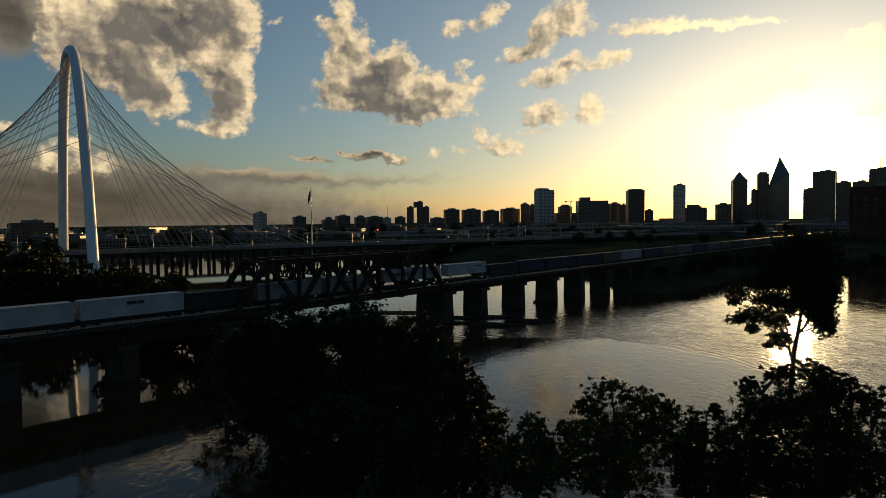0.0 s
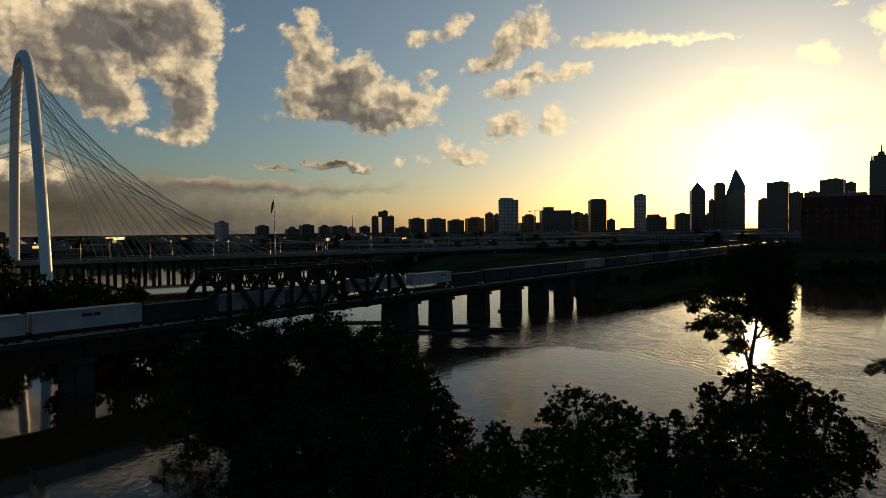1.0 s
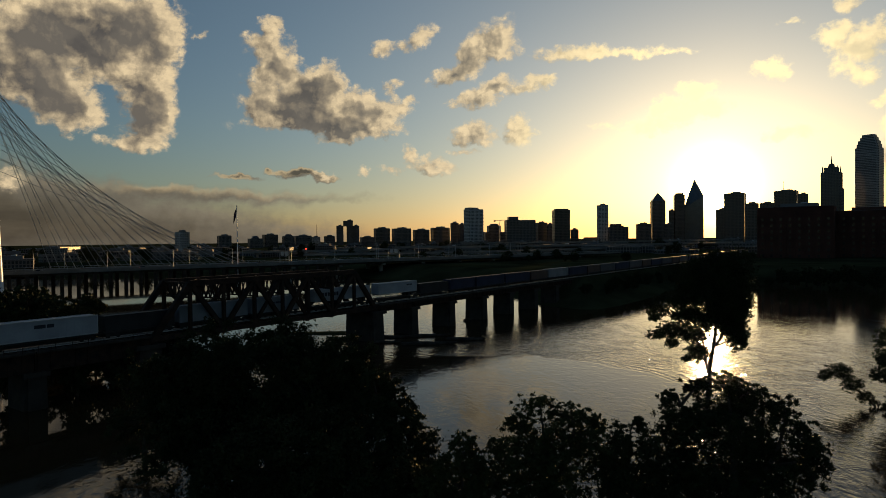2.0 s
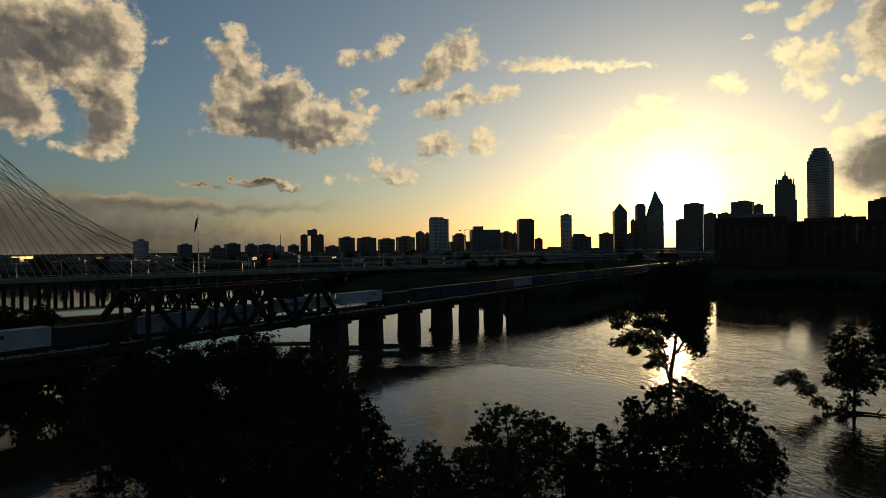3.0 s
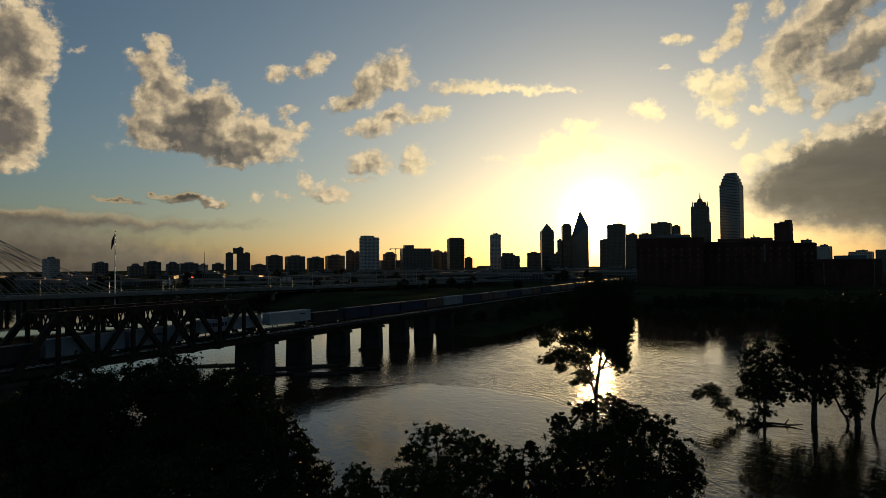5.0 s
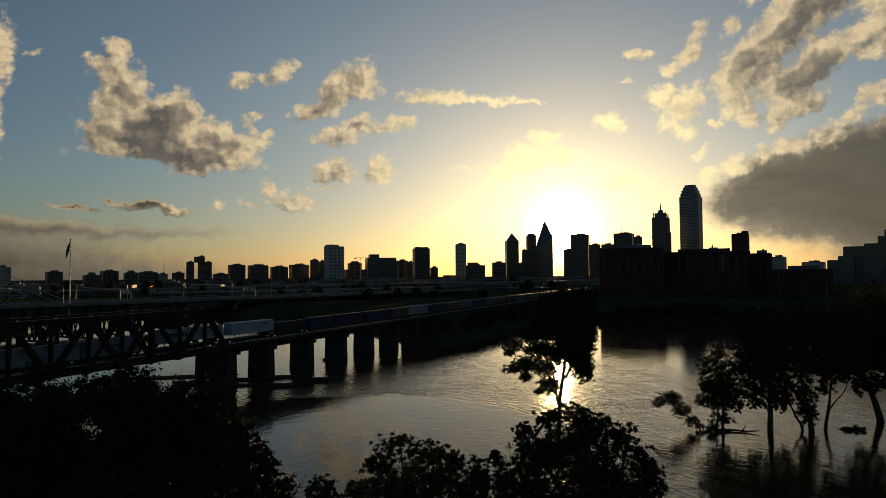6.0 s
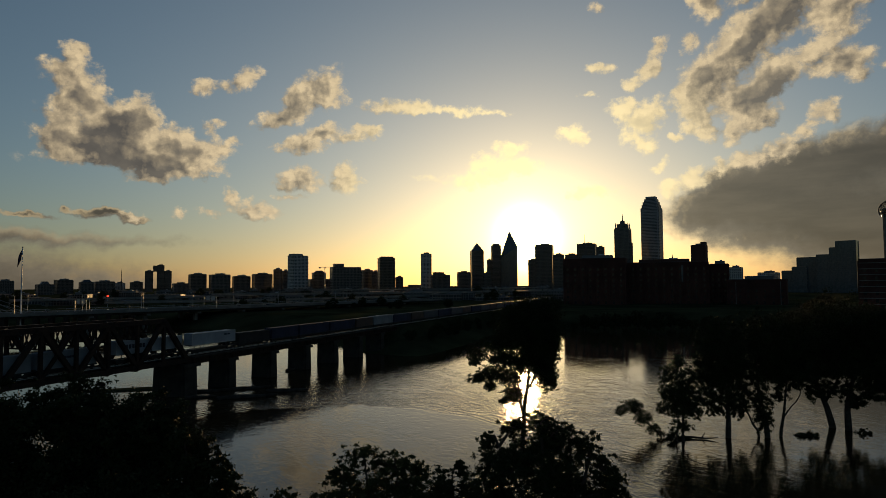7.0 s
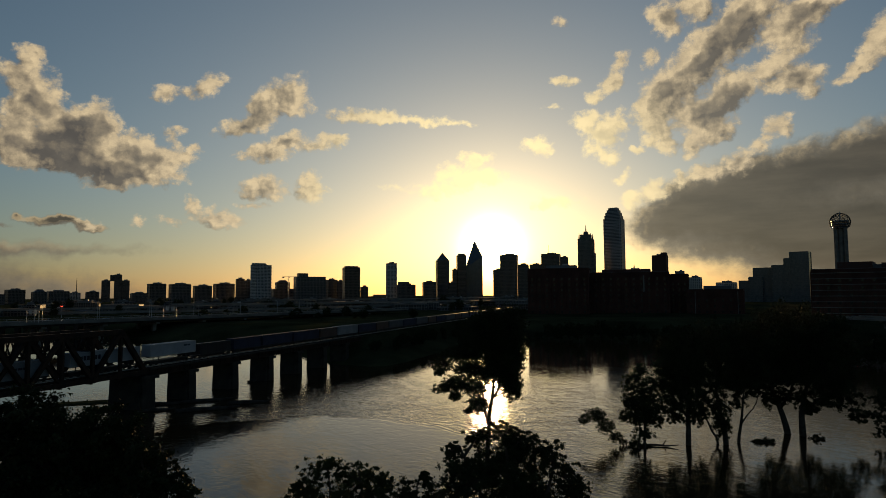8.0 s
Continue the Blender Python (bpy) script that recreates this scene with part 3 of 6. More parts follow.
def tube(bm, points, radii, sides=8, caps=True):
    """A round bar through points with a radius at each."""
    rings = []
    for i, p in enumerate(points):
        p = Vector(p)
        ahead = (Vector(points[min(i + 1, len(points) - 1)]) - Vector(points[max(i - 1, 0)])).normalized()
        side = ahead.cross(Vector((0.31, 0.95, 0.05))).normalized()
        up = side.cross(ahead)
        rings.append([bm.verts.new(p + (side * math.cos(k) + up * math.sin(k)) * radii[i]) for k in (2 * math.pi * n / sides for n in range(sides))])
    for lo, hi in zip(rings, rings[1:]):
        for i in range(sides):
            j = (i + 1) % sides
            bm.faces.new((lo[i], lo[j], hi[j], hi[i]))
    if caps:
        bm.faces.new(rings[0][::-1])
        bm.faces.new(rings[-1])
    return bm


def mesh_from(name, verts, faces, mat, parent=None, label=""):
    me = bpy.data.meshes.new(name)
    me.from_pydata(verts, [], faces)
    me.materials.append(mat)
    ob = new(name, me)
    ob.parent = parent
    return tagged(ob, label)


# ---- ground and water ----
# the far shore, from left to right, seen from the camera
SHORE = [(-2600, 900), (-900, 690), (-300, 640), (-120, 600), (0, 470), (45, 405), (66, 300), (78, 252), (92, 246), (125, 285),
         (180, 350), (250, 350), (330, 300), (430, 220), (640, 90), (1100, -250), (2600, -1200)]


def shore_distance(x, y):
    """Metres inland from the far shore (negative over the water)."""
    best, inland = 1e9, False
    for (ax, ay), (bx, by) in zip(SHORE, SHORE[1:]):
        dx, dy = bx - ax, by - ay
        k = min(1, max(0, ((x - ax) * dx + (y - ay) * dy) / (dx * dx + dy * dy)))
        best = min(best, math.hypot(x - ax - k * dx, y - ay - k * dy))
    crossings = 0
    for (ax, ay), (bx, by) in zip(SHORE, SHORE[1:]):
        if (ax <= x) != (bx <= x):
            if ay + (x - ax) * (by - ay) / (bx - ax) < y:
                crossings += 1
    inland = crossings % 2 == 1
    return best if inland else -best


def ground_height(x, y):
    back = -70 - y + 18 * math.sin(x * 0.01)
    d = max(shore_distance(x, y), back)
    if d < 0:
        return max(-4.0, d * 0.12)
    bank = 8.5 * min(1.0, d / 32.0) ** 0.8
    return bank + 0.7 * noise.noise(Vector((x * 0.01, y * 0.01, 0))) * min(1, d / 40)


def axis(limit, near, step):
    values, v, s = [0.0], 0.0, step
    while v < limit:
        if v > near:
            s *= 1.16
        v = min(limit, v + s)
        values.append(v)
    return [-v for v in values[:0:-1]] + values


xs, ys = axis(4700, 460, 11), axis(4700, 640, 11)
verts = [(x, y, ground_height(x, y)) for y in ys for x in xs]
cols = len(xs)
faces = [(r * cols + c, r * cols + c + 1, (r + 1) * cols + c + 1, (r + 1) * cols + c) for r in range(len(ys) - 1) for c in range(cols - 1)]
ground = tagged(mesh_from("ground", verts, faces, GRASS), "dark grassy river banks and low city ground", "ground", kind="structure")
ground.data.polygons.foreach_set("use_smooth", [True] * len(faces))
bm = bmesh.new()
corners = [bm.verts.new(p) for p in ((-2600, -400, 0), (1400, -400, 0), (1400, 1000, 0), (-2600, 1000, 0))]
bm.faces.new(corners)
water = tagged(part("water", bm, WATER), "brown flood water of a wide river with ripples", "water", kind="structure")

# ---- railway bridge ----
# distances along the track (s), across it away from the camera (n) and up
RAIL_DIR, RAIL_OUT, RAIL_FOOT = Vector((0.676, 0.737, 0)), Vector((-0.737, 0.676, 0)), Vector((0, 157, 0))
RAIL_TURN = math.degrees(math.atan2(RAIL_DIR.y, RAIL_DIR.x))
RAIL_TOP = 13.0


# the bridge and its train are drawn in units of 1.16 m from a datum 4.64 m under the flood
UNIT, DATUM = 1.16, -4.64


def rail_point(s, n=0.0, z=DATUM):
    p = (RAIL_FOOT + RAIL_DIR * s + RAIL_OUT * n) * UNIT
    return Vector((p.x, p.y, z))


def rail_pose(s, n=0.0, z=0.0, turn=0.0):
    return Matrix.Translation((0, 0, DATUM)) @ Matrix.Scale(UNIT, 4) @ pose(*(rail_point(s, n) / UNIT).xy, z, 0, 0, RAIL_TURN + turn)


PANEL, TRUSS_LONG, TRUSS_HIGH, TRUSS_WIDE = 7.06, 56.5, 9.2, 8.6


def truss_bridge():
    """A riveted through truss: chords, posts, diagonals, lattice sway frames, floor."""
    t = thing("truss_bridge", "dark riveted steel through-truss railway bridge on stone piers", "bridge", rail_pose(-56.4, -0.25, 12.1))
    hi = TRUSS_HIGH
    for y in (0.0, TRUSS_WIDE):
        part("bottom_chord", beam(bmesh.new(), (0, y, 0), (TRUSS_LONG, y, 0), 0.7, 0.9), STEEL_DARK, t)
        part("top_chord", beam(bmesh.new(), (PANEL, y, hi), (TRUSS_LONG - PANEL, y, hi), 0.85, 1.0), STEEL_DARK, t)
        for x0, x1 in ((0, PANEL), (TRUSS_LONG, TRUSS_LONG - PANEL)):
            part("end_post", beam(bmesh.new(), (x0, y, 0), (x1, y, hi), 0.85, 1.0), STEEL_DARK, t)
        for i in range(1, 8):
            part("post", beam(bmesh.new(), (i * PANEL, y, 0), (i * PANEL, y, hi), 0.55, 0.65), STEEL_DARK, t)
        diagonals = [(1, 2, 1), (3, 2, 1), (3, 4, 1), (4, 3, 0), (5, 4, 1), (4, 5, 0), (5, 6, 1), (7, 6, 1)]
        for a, b, strong in diagonals:
            w = 0.78 if strong else 0.55
            part("diagonal", beam(bmesh.new(), (a * PANEL, y + (0 if strong else 0.25), hi), (b * PANEL, y + (0 if strong else 0.25), 0), w, w), STEEL_DARK, t)
        for i in range(9):
            gusset = box(bmesh.new(), i * PANEL - 0.75, i * PANEL + 0.75, y - 0.36, y + 0.36, -0.55, 0.75)
            part("gusset_plate", gusset, STEEL_DARK, t)
    for i in range(1, 8):
        # lattice sway frame hung between the two trusses
        bm = bmesh.new()
        x = i * PANEL
        deep = 3.4 if i not in (1, 7) else 2.6
        beam(bm, (x, 0, hi), (x, TRUSS_WIDE, hi), 0.3, 0.35)
        beam(bm, (x, 0, hi - deep), (x, TRUSS_WIDE, hi - deep), 0.25, 0.3)
        cells = 6
        for k in range(cells):
            y0, y1 = TRUSS_WIDE * k / cells, TRUSS_WIDE * (k + 1) / cells
            beam(bm, (x, y0, hi - deep), (x, y1, hi), 0.18, 0.24)
            beam(bm, (x + 0.05, y0, hi), (x + 0.05, y1, hi - deep), 0.18, 0.24)
        part("sway_frame", bm, STEEL_DARK, t)
    for i in range(1, 7):
        bm = bmesh.new()
        beam(bm, (i * PANEL, 0, hi + 0.1), ((i + 1) * PANEL, TRUSS_WIDE, hi + 0.1), 0.22, 0.2)
        beam(bm, (i * PANEL, TRUSS_WIDE, hi - 0.15), ((i + 1) * PANEL, 0, hi - 0.15), 0.22, 0.2)
        part("top_lateral", bm, STEEL_DARK, t)
    for i in range(9):
        part("floor_beam", beam(bmesh.new(), (i * PANEL, 0, -0.35), (i * PANEL, TRUSS_WIDE, -0.35), 0.4, 0.9), STEEL_DARK, t)
    for y in (1.7, 3.3, 5.8, 7.4):
        part("stringer", beam(bmesh.new(), (0, y, 0.2), (TRUSS_LONG, y, 0.2), 0.35, 0.8), STEEL_DARK, t)
    return t


truss_bridge()


def pier(s, thick, deep, label, top=11.2, near=-0.9):
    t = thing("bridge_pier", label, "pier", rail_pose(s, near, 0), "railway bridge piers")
    bm = box(bmesh.new(), -thick * 0.56, thick * 0.56, -0.25, deep + 0.25, -4, top - 0.7, 0.9)
    bmesh.ops.bevel(bm, geom=[e for e in bm.edges if abs(e.verts[0].co.z - e.verts[1].co.z) > 5], offset=0.5, segments=2, affect="EDGES")
    part("shaft", bm, PIER_STONE, t)
    part("cap", box(bmesh.new(), -thick * 0.56, thick * 0.56, -0.3, deep + 0.3, top - 0.7, top), PIER_STONE, t)
    part("footing", box(bmesh.new(), -thick * 0.75, thick * 0.75, -1.0, deep + 1.0, -4, -0.1), PIER_STONE, t)
    return t


for s in (-108.0, -91.5, -75.0):
    pier(s, 3.2, 6.6, "dark weathered railway bridge pier under plate girders", 9.6)
for s in (-57.2, 0.9):
    pier(s, 4.6, 9.6, "broad dark stone pier carrying the truss end")
for s in (15.0, 32.0, 49.0, 65.2, 81.9, 98.6):
    pier(s, 3.4, 6.4, "dark weathered railway bridge pier standing in flood water", 11.0)


def girder_span(s0, s1, low=11.0):
    """A deck-girder span with ballast curb, sleepers and walkway rail."""
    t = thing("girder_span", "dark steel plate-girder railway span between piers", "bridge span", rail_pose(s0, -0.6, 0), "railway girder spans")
    length = s1 - s0 - 0.12
    for y in (0.3, 2.1, 3.9, 5.7):
        bm = box(bmesh.new(), 0, length, y - 0.05, y + 0.05, low + 0.05, 12.35)
        for x in np.arange(0.4, length, 1.8):
            box(bm, x - 0.06, x + 0.06, y - 0.18, y + 0.18, low + 0.1, 12.3)
        box(bm, 0, length, y - 0.25, y + 0.25, 12.3, 12.42)
        box(bm, 0, length, y - 0.25, y + 0.25, low, low + 0.1)
        part("girder", bm, STEEL_DARK, t)
    part("deck", box(bmesh.new(), 0, length, -0.6, 6.6, 12.43, 12.75), PIER_STONE, t)
    bm = bmesh.new()
    for x in np.arange(0.2, length, 2.4):
        box(bm, x - 0.03, x + 0.03, -0.58, -0.52, 12.75, 13.75)
    box(bm, 0, length, -0.58, -0.53, 13.7, 13.76)
    part("handrail", bm, STEEL_DARK, t)
    return t


stops = [-125.0, -108.0, -91.5, -75.0, -57.0]
for a, b in zip(stops, stops[1:]):
    girder_span(a, b, 9.6)
stops = [1.5, 15.0, 32.0, 49.0, 65.2, 81.9, 98.6, 112.0]
for a, b in zip(stops, stops[1:]):
    girder_span(a, b)

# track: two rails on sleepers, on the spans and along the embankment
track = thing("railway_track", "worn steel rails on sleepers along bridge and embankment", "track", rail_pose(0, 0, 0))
for n in (0.95, 2.4):
    part("rail", box(bmesh.new(), -125, 520, n - 0.04, n + 0.04, 12.9, 13.05), GALVANISED, track)
bm = bmesh.new()
for s in np.arange(-125, 130, 1.2):
    box(bm, s - 0.12, s + 0.12, 0.3, 3.0, 12.755, 12.9)
tagged(part("sleeper_run", bm, LOG, track), kind="stuff")

# railway embankment beyond the last span
bm = bmesh.new()
rings = []
for s in np.linspace(100, 620, 60):
    spread = 1.0 + 0.12 * noise.noise(Vector((s * 0.05, 3, 0)))
    row = []
    for n, z in ((-16 * spread, -1.5), (-3.2, 12.3), (-2.0, 12.75), (8.0, 12.75), (9.5, 12.3), (24 * spread, -1.5)):
        z = -1.5 + (z + 1.5) * min(1.0, (s - 99.0) / 16.0) ** 0.7
        row.append(bm.verts.new((s, n, z + 0.25 * noise.noise(Vector((s * 0.1, n, 1))))))
    rings.append(row)
for lo, hi in zip(rings, rings[1:]):
    for i in range(5):
        bm.faces.new((lo[i], hi[i], hi[i + 1], lo[i + 1]))
bm.faces.new(rings[0])
bank = tagged(part("embankment", bm, GRASS), "dark grassy railway embankment rising from the flood", "embankment", kind="structure")
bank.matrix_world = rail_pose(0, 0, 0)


# ---- freight train ----
wheel_meshes = {}


def round_wheel(x, y, z, r, wide, mat, parent):
    """One wheel with its hub; alike wheels share a mesh."""
    key = (r, wide)
    if key not in wheel_meshes:
        bm = tube(bmesh.new(), [(0, -wide, 0), (0, -wide * 0.6, 0), (0, wide * 0.6, 0), (0, wide, 0)], [r * 0.9, r, r, r * 0.9], 14)
        tube(bm, [(0, -wide * 1.25, 0), (0, wide * 1.25, 0)], [r * 0.35, r * 0.35], 10)
        wheel_meshes[key] = part("wheel", bm, mat, parent)
        wheel_meshes[key].matrix_basis = pose(x, y, z)
    else:
        share("wheel", wheel_meshes[key], pose(x, y, z), parent)


def flatcar(s, length):
    """A spine flatcar with two bogies; its top is 1.15 m over the rails."""
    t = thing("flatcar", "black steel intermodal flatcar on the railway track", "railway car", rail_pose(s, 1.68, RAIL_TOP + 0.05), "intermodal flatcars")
    part("deck", box(bmesh.new(), 0.3, length - 0.3, -1.25, 1.25, 0.85, 1.1), BLACK_STEEL, t)
    bm = box(bmesh.new(), 2.6, length - 2.6, -0.3, 0.3, 0.3, 0.85)
    part("centre_sill", bm, BLACK_STEEL, t)
    for x in (2.0, length - 2.0):
        bm = box(bmesh.new(), x - 1.3, x + 1.3, -1.0, -0.85, 0.3, 0.7)
        box(bm, x - 1.3, x + 1.3, 0.85, 1.0, 0.3, 0.7)
        bogie = part("bogie", bm, BLACK_STEEL, t)
        for dx in (-0.85, 0.85):
            for y in (-0.75, 0.75):
                round_wheel(x + dx, y, 0.42, 0.42, 0.07, BLACK_STEEL, bogie)
    for x0, x1 in ((0, 0.3), (length - 0.3, length)):
        part("coupler", box(bmesh.new(), x0 - 0.05, x1 + 0.05, -0.15, 0.15, 0.55, 0.8), BLACK_STEEL, t)
    return t


def cargo_box(name, s, length, base, high, mat, label, category, ribs=True, group=""):
    """A ribbed container or trailer body with corner posts, rails, doors and roof."""
    trim = GALVANISED if mat is WHITE_BOX else mat
    t = thing(name, label, category, rail_pose(s, 1.68, RAIL_TOP + base), group)
    part("body", box(bmesh.new(), 0.06, length - 0.06, -1.22, 1.22, 0.1, high - 0.06), mat, t)
    bm = bmesh.new()
    for x in np.arange(0.6, length - 0.4, 1.2 if ribs else 2.4):
        for y in (-1.225, 1.225):
            box(bm, x - 0.05, x + 0.05, y - 0.012, y + 0.012, 0.15, high - 0.12)
    tagged(part("ribbing", bm, mat, t), kind="stuff")
    for y in (-1.22, 1.22):
        part("top_rail", box(bmesh.new(), 0, length, y - 0.06, y + 0.06, high - 0.14, high), trim, t)
        part("bottom_rail", box(bmesh.new(), 0, length, y - 0.06, y + 0.06, 0.0, 0.16), trim, t)
    for x in (0.05, length - 0.05):
        for y in (-1.2, 1.2):
            part("corner_post", box(bmesh.new(), x - 0.07, x + 0.07, y - 0.07, y + 0.07, 0.16, high - 0.14), trim, t)
    for y0, y1 in ((-1.1, -0.02), (0.02, 1.1)):
        door = part("end_door", box(bmesh.new(), length - 0.06, length + 0.01, y0, y1, 0.2, high - 0.18), mat, t)
        for k in (0.3, 0.7):
            y = y0 + (y1 - y0) * k
            part("locking_bar", tube(bmesh.new(), [(length + 0.03, y, 0.25), (length + 0.03, y, high - 0.25)], [0.03, 0.03], 6), GALVANISED, door)
    return t


def bars(parent, x, z, widths, high, y=-1.24):
    at = x
    for w in widths:
        part("marking", box(bmesh.new(), at, at + w, y - 0.012, y, z, z + high), INK, parent)
        at += w + min(0.2, high * 0.35)


def trailer_bogie(parent, length):
    axle_frame = part("axle_frame", box(bmesh.new(), length - 3.9, length - 1.2, -0.55, 0.55, -0.5, -0.16), BLACK_STEEL, parent)
    for x in (length - 3.2, length - 1.9):
        for y in (-1.0, -0.65, 0.65, 1.0):
            round_wheel(x, y, -0.42, 0.5, 0.13, RUBBER, axle_frame)
    bm = bmesh.new()
    for y in (-0.8, 0.8):
        box(bm, 3.0, 3.15, y - 0.06, y + 0.06, -0.9, 0.0)
    box(bm, 2.9, 3.25, -0.85, 0.85, -0.12, 0.0)
    part("landing_gear", bm, BLACK_STEEL, parent)
    part("frame", box(bmesh.new(), 0.5, length - 0.5, -0.5, 0.5, -0.15, 0.0), BLACK_STEEL, parent)


# the cars follow each other along the track: start, length, kind
def car(s, length, kind):
    flatcar(s - 0.5, length + 1.0)
    if kind == "trailer":
        t = cargo_box("road_trailer", s, length, 2.05, 2.75, WHITE_BOX, "white road trailer riding on a flatcar", "trailer", False, "piggyback trailers")
        trailer_bogie(t, length)
    elif kind == "white":
        t = cargo_box("container", s, length, 1.2, 3.0, WHITE_BOX, "white ribbed container on a flatcar", "container", True, "train containers")
    elif kind == "blue":
        t = cargo_box("container", s, length, 1.2, 2.9, BLUE_BOX, "dark blue ribbed container on a flatcar", "container", True, "train containers")
    elif kind == "dull":
        t = cargo_box("container", s, length, 1.2, 3.0, DULL_BOX, "dull white container on a flatcar", "container", True, "train containers")
    elif kind == "brown":
        t = cargo_box("container", s, length, 1.2, 2.9, BROWN_BOX, "dull brown container on a flatcar", "container", True, "train containers")
    elif kind == "black":
        t = cargo_box("container", s, length, 1.2, 2.6, BLACK_STEEL, "black low container on a flatcar", "container", True, "train containers")
    else:
        t = cargo_box("container", s, length, 1.2, 2.9, GREY_BOX, "grey container on a flatcar", "container", True, "train containers")
    return t


t = car(-98.6, 16.15, "white")
t = car(-81.5, 16.15, "white")
bars(t, 6.8, 1.75, (1.6, 1.0), 0.55)
car(-64.2, 12.2, "black")
t = car(-51.0, 14.6, "dull")
t = car(-35.4, 12.2, "dull")
bars(t, 4.6, 1.6, (1.2, 0.9, 1.1), 0.4)
t = car(-18.6, 8.6, "trailer")
bars(t, 1.3, 1.1, (0.62, 0.7, 0.66, 0.62, 0.8, 0.66, 0.6), 0.85)
t = car(-9.4, 8.6, "trailer")
bars(t, 5.2, 1.9, (1.1, 0.9), 0.3)
t = car(2.4, 15.0, "trailer")
bars(t, 10.8, 1.7, (1.2, 0.9), 0.35)
car(19.0, 12.6, "black")
car(32.8, 12.6, "blue")
car(46.5, 16.15, "blue")
car(63.7, 16.15, "blue")
car(80.9, 12.2, "brown")
car(94.2, 16.15, "dull")
s = 111.6
for kind in ("blue", "brown", "grey", "blue", "grey", "brown", "blue", "grey", "brown", "grey", "blue", "grey", "brown", "blue", "grey", "brown", "blue", "grey", "grey", "blue"):
    car(s, 16.15 if kind != "brown" else 12.2, kind)
    s += 17.3 if kind != "brown" else 13.4


# ---- road bridge with the white arch ----
ROAD_DIR, ROAD_OUT = bearing(60.0), bearing(-30.0)
ROAD_FOOT = ROAD_OUT * 428.0
DECK_TOP = 12.6


def road_pose(s, n=0.0, z=0.0):
    p = ROAD_FOOT + ROAD_DIR * s + ROAD_OUT * n
    return pose(p.x, p.y, z, 0, 0, 30.0)


road = thing("road_bridge", "long pale concrete road bridge crossing the flooded river", "bridge", road_pose(0, 0, 0))
# dark deck beam: the shade under the slab is put into its colour
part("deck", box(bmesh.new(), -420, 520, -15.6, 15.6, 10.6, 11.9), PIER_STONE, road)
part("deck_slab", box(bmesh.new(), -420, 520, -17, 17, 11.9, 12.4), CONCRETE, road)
part("roadway", box(bmesh.new(), -420, 520, -16.2, 16.2, 12.404, 12.6), ASPHALT, road)
for y in (-17.0, 16.6, -0.6):
    part("parapet", box(bmesh.new(), -420, 520, y, y + 0.4, 12.4, 13.6), CONCRETE, road)
part("edge_beam", box(bmesh.new(), -420, 520, -17.6, -17.0, 11.9, 12.9), CONCRETE, road)
for y in (-17.2, 16.8):
    bm = bmesh.new()
    for x in np.arange(-420, 520, 6.0):
        box(bm, x - 0.06, x + 0.06, y - 0.06, y + 0.06, 13.6, 14.5)
    box(bm, -420, 520, y - 0.06, y + 0.06, 14.4, 14.55)
    part("railing", bm, GALVANISED, road)
for x in np.arange(-400, 500, 36.0):
    if -175 < x < 175:
        continue
    for y in (-9.75, 9.75):
        part("pier_column", box(bmesh.new(), x - 1.1, x + 1.1, y - 1.25, y + 1.25, -4, 9.2), CONCRETE, road)
    part("pier_head", box(bmesh.new(), x - 1.4, x + 1.4, -15, 15, 9.2, 10.6), CONCRETE, road)

# the older low trestle behind it
trestle = thing("trestle_viaduct", "older low concrete viaduct on closely set columns", "bridge", road_pose(0, 60, 0))
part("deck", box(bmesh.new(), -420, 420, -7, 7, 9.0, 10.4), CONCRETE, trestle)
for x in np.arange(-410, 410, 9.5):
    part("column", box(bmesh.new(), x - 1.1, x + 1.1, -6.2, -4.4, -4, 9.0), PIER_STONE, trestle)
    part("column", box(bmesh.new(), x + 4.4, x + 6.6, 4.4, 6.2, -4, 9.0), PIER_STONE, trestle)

# the arch: legs on both sides of the deck
NEAR_LEG, FAR_LEG = bearing(-28.62) * 383.0, bearing(-30.7) * 474.0
ARCH_FOOT = (NEAR_LEG + FAR_LEG) / 2
ARCH_HALF = (FAR_LEG - NEAR_LEG) / 2
ARCH_TOP = 128.0


def arch_point(k):
    """k from -1 (foot near the camera) to 1 (far foot)."""
    return ARCH_FOOT + ARCH_HALF * k + Vector((0, 0, -3 + (ARCH_TOP + 3) * (1 - abs(k) ** 2.5)))


arch = thing("bridge_arch", "tall slender white steel arch straddling the road bridge", "arch")
ks = [math.sin(a) for a in np.linspace(-math.pi / 2, math.pi / 2, 73)]
part("arch_rib", tube(bmesh.new(), [arch_point(k) for k in ks], [2.75] * len(ks), 20), WHITE_STEEL, arch, smooth=True)
for foot in (NEAR_LEG, FAR_LEG):
    bm = tube(bmesh.new(), [foot + Vector((0, 0, -4)), foot + Vector((0, 0, 1.2))], [5.0, 4.6], 16)
    part("foundation", bm, CONCRETE, arch)
for side in (-1, 1):
    for i in range(29):
        q = i / 28
        k = (1 if i % 2 else -1) * (0.06 + 0.64 * q)
        top = arch_point(k)
        s = side * (36 + 116 * q)
        low = ROAD_FOOT + ROAD_DIR * s + Vector((0, 0, DECK_TOP))
        points = [top.lerp(low, j / 6) - Vector((0, 0, 1.1 * math.sin(math.pi * j / 6))) for j in range(7)]
        part("cable", tube(bmesh.new(), points, [0.14] * 7, 5), CABLE, arch)


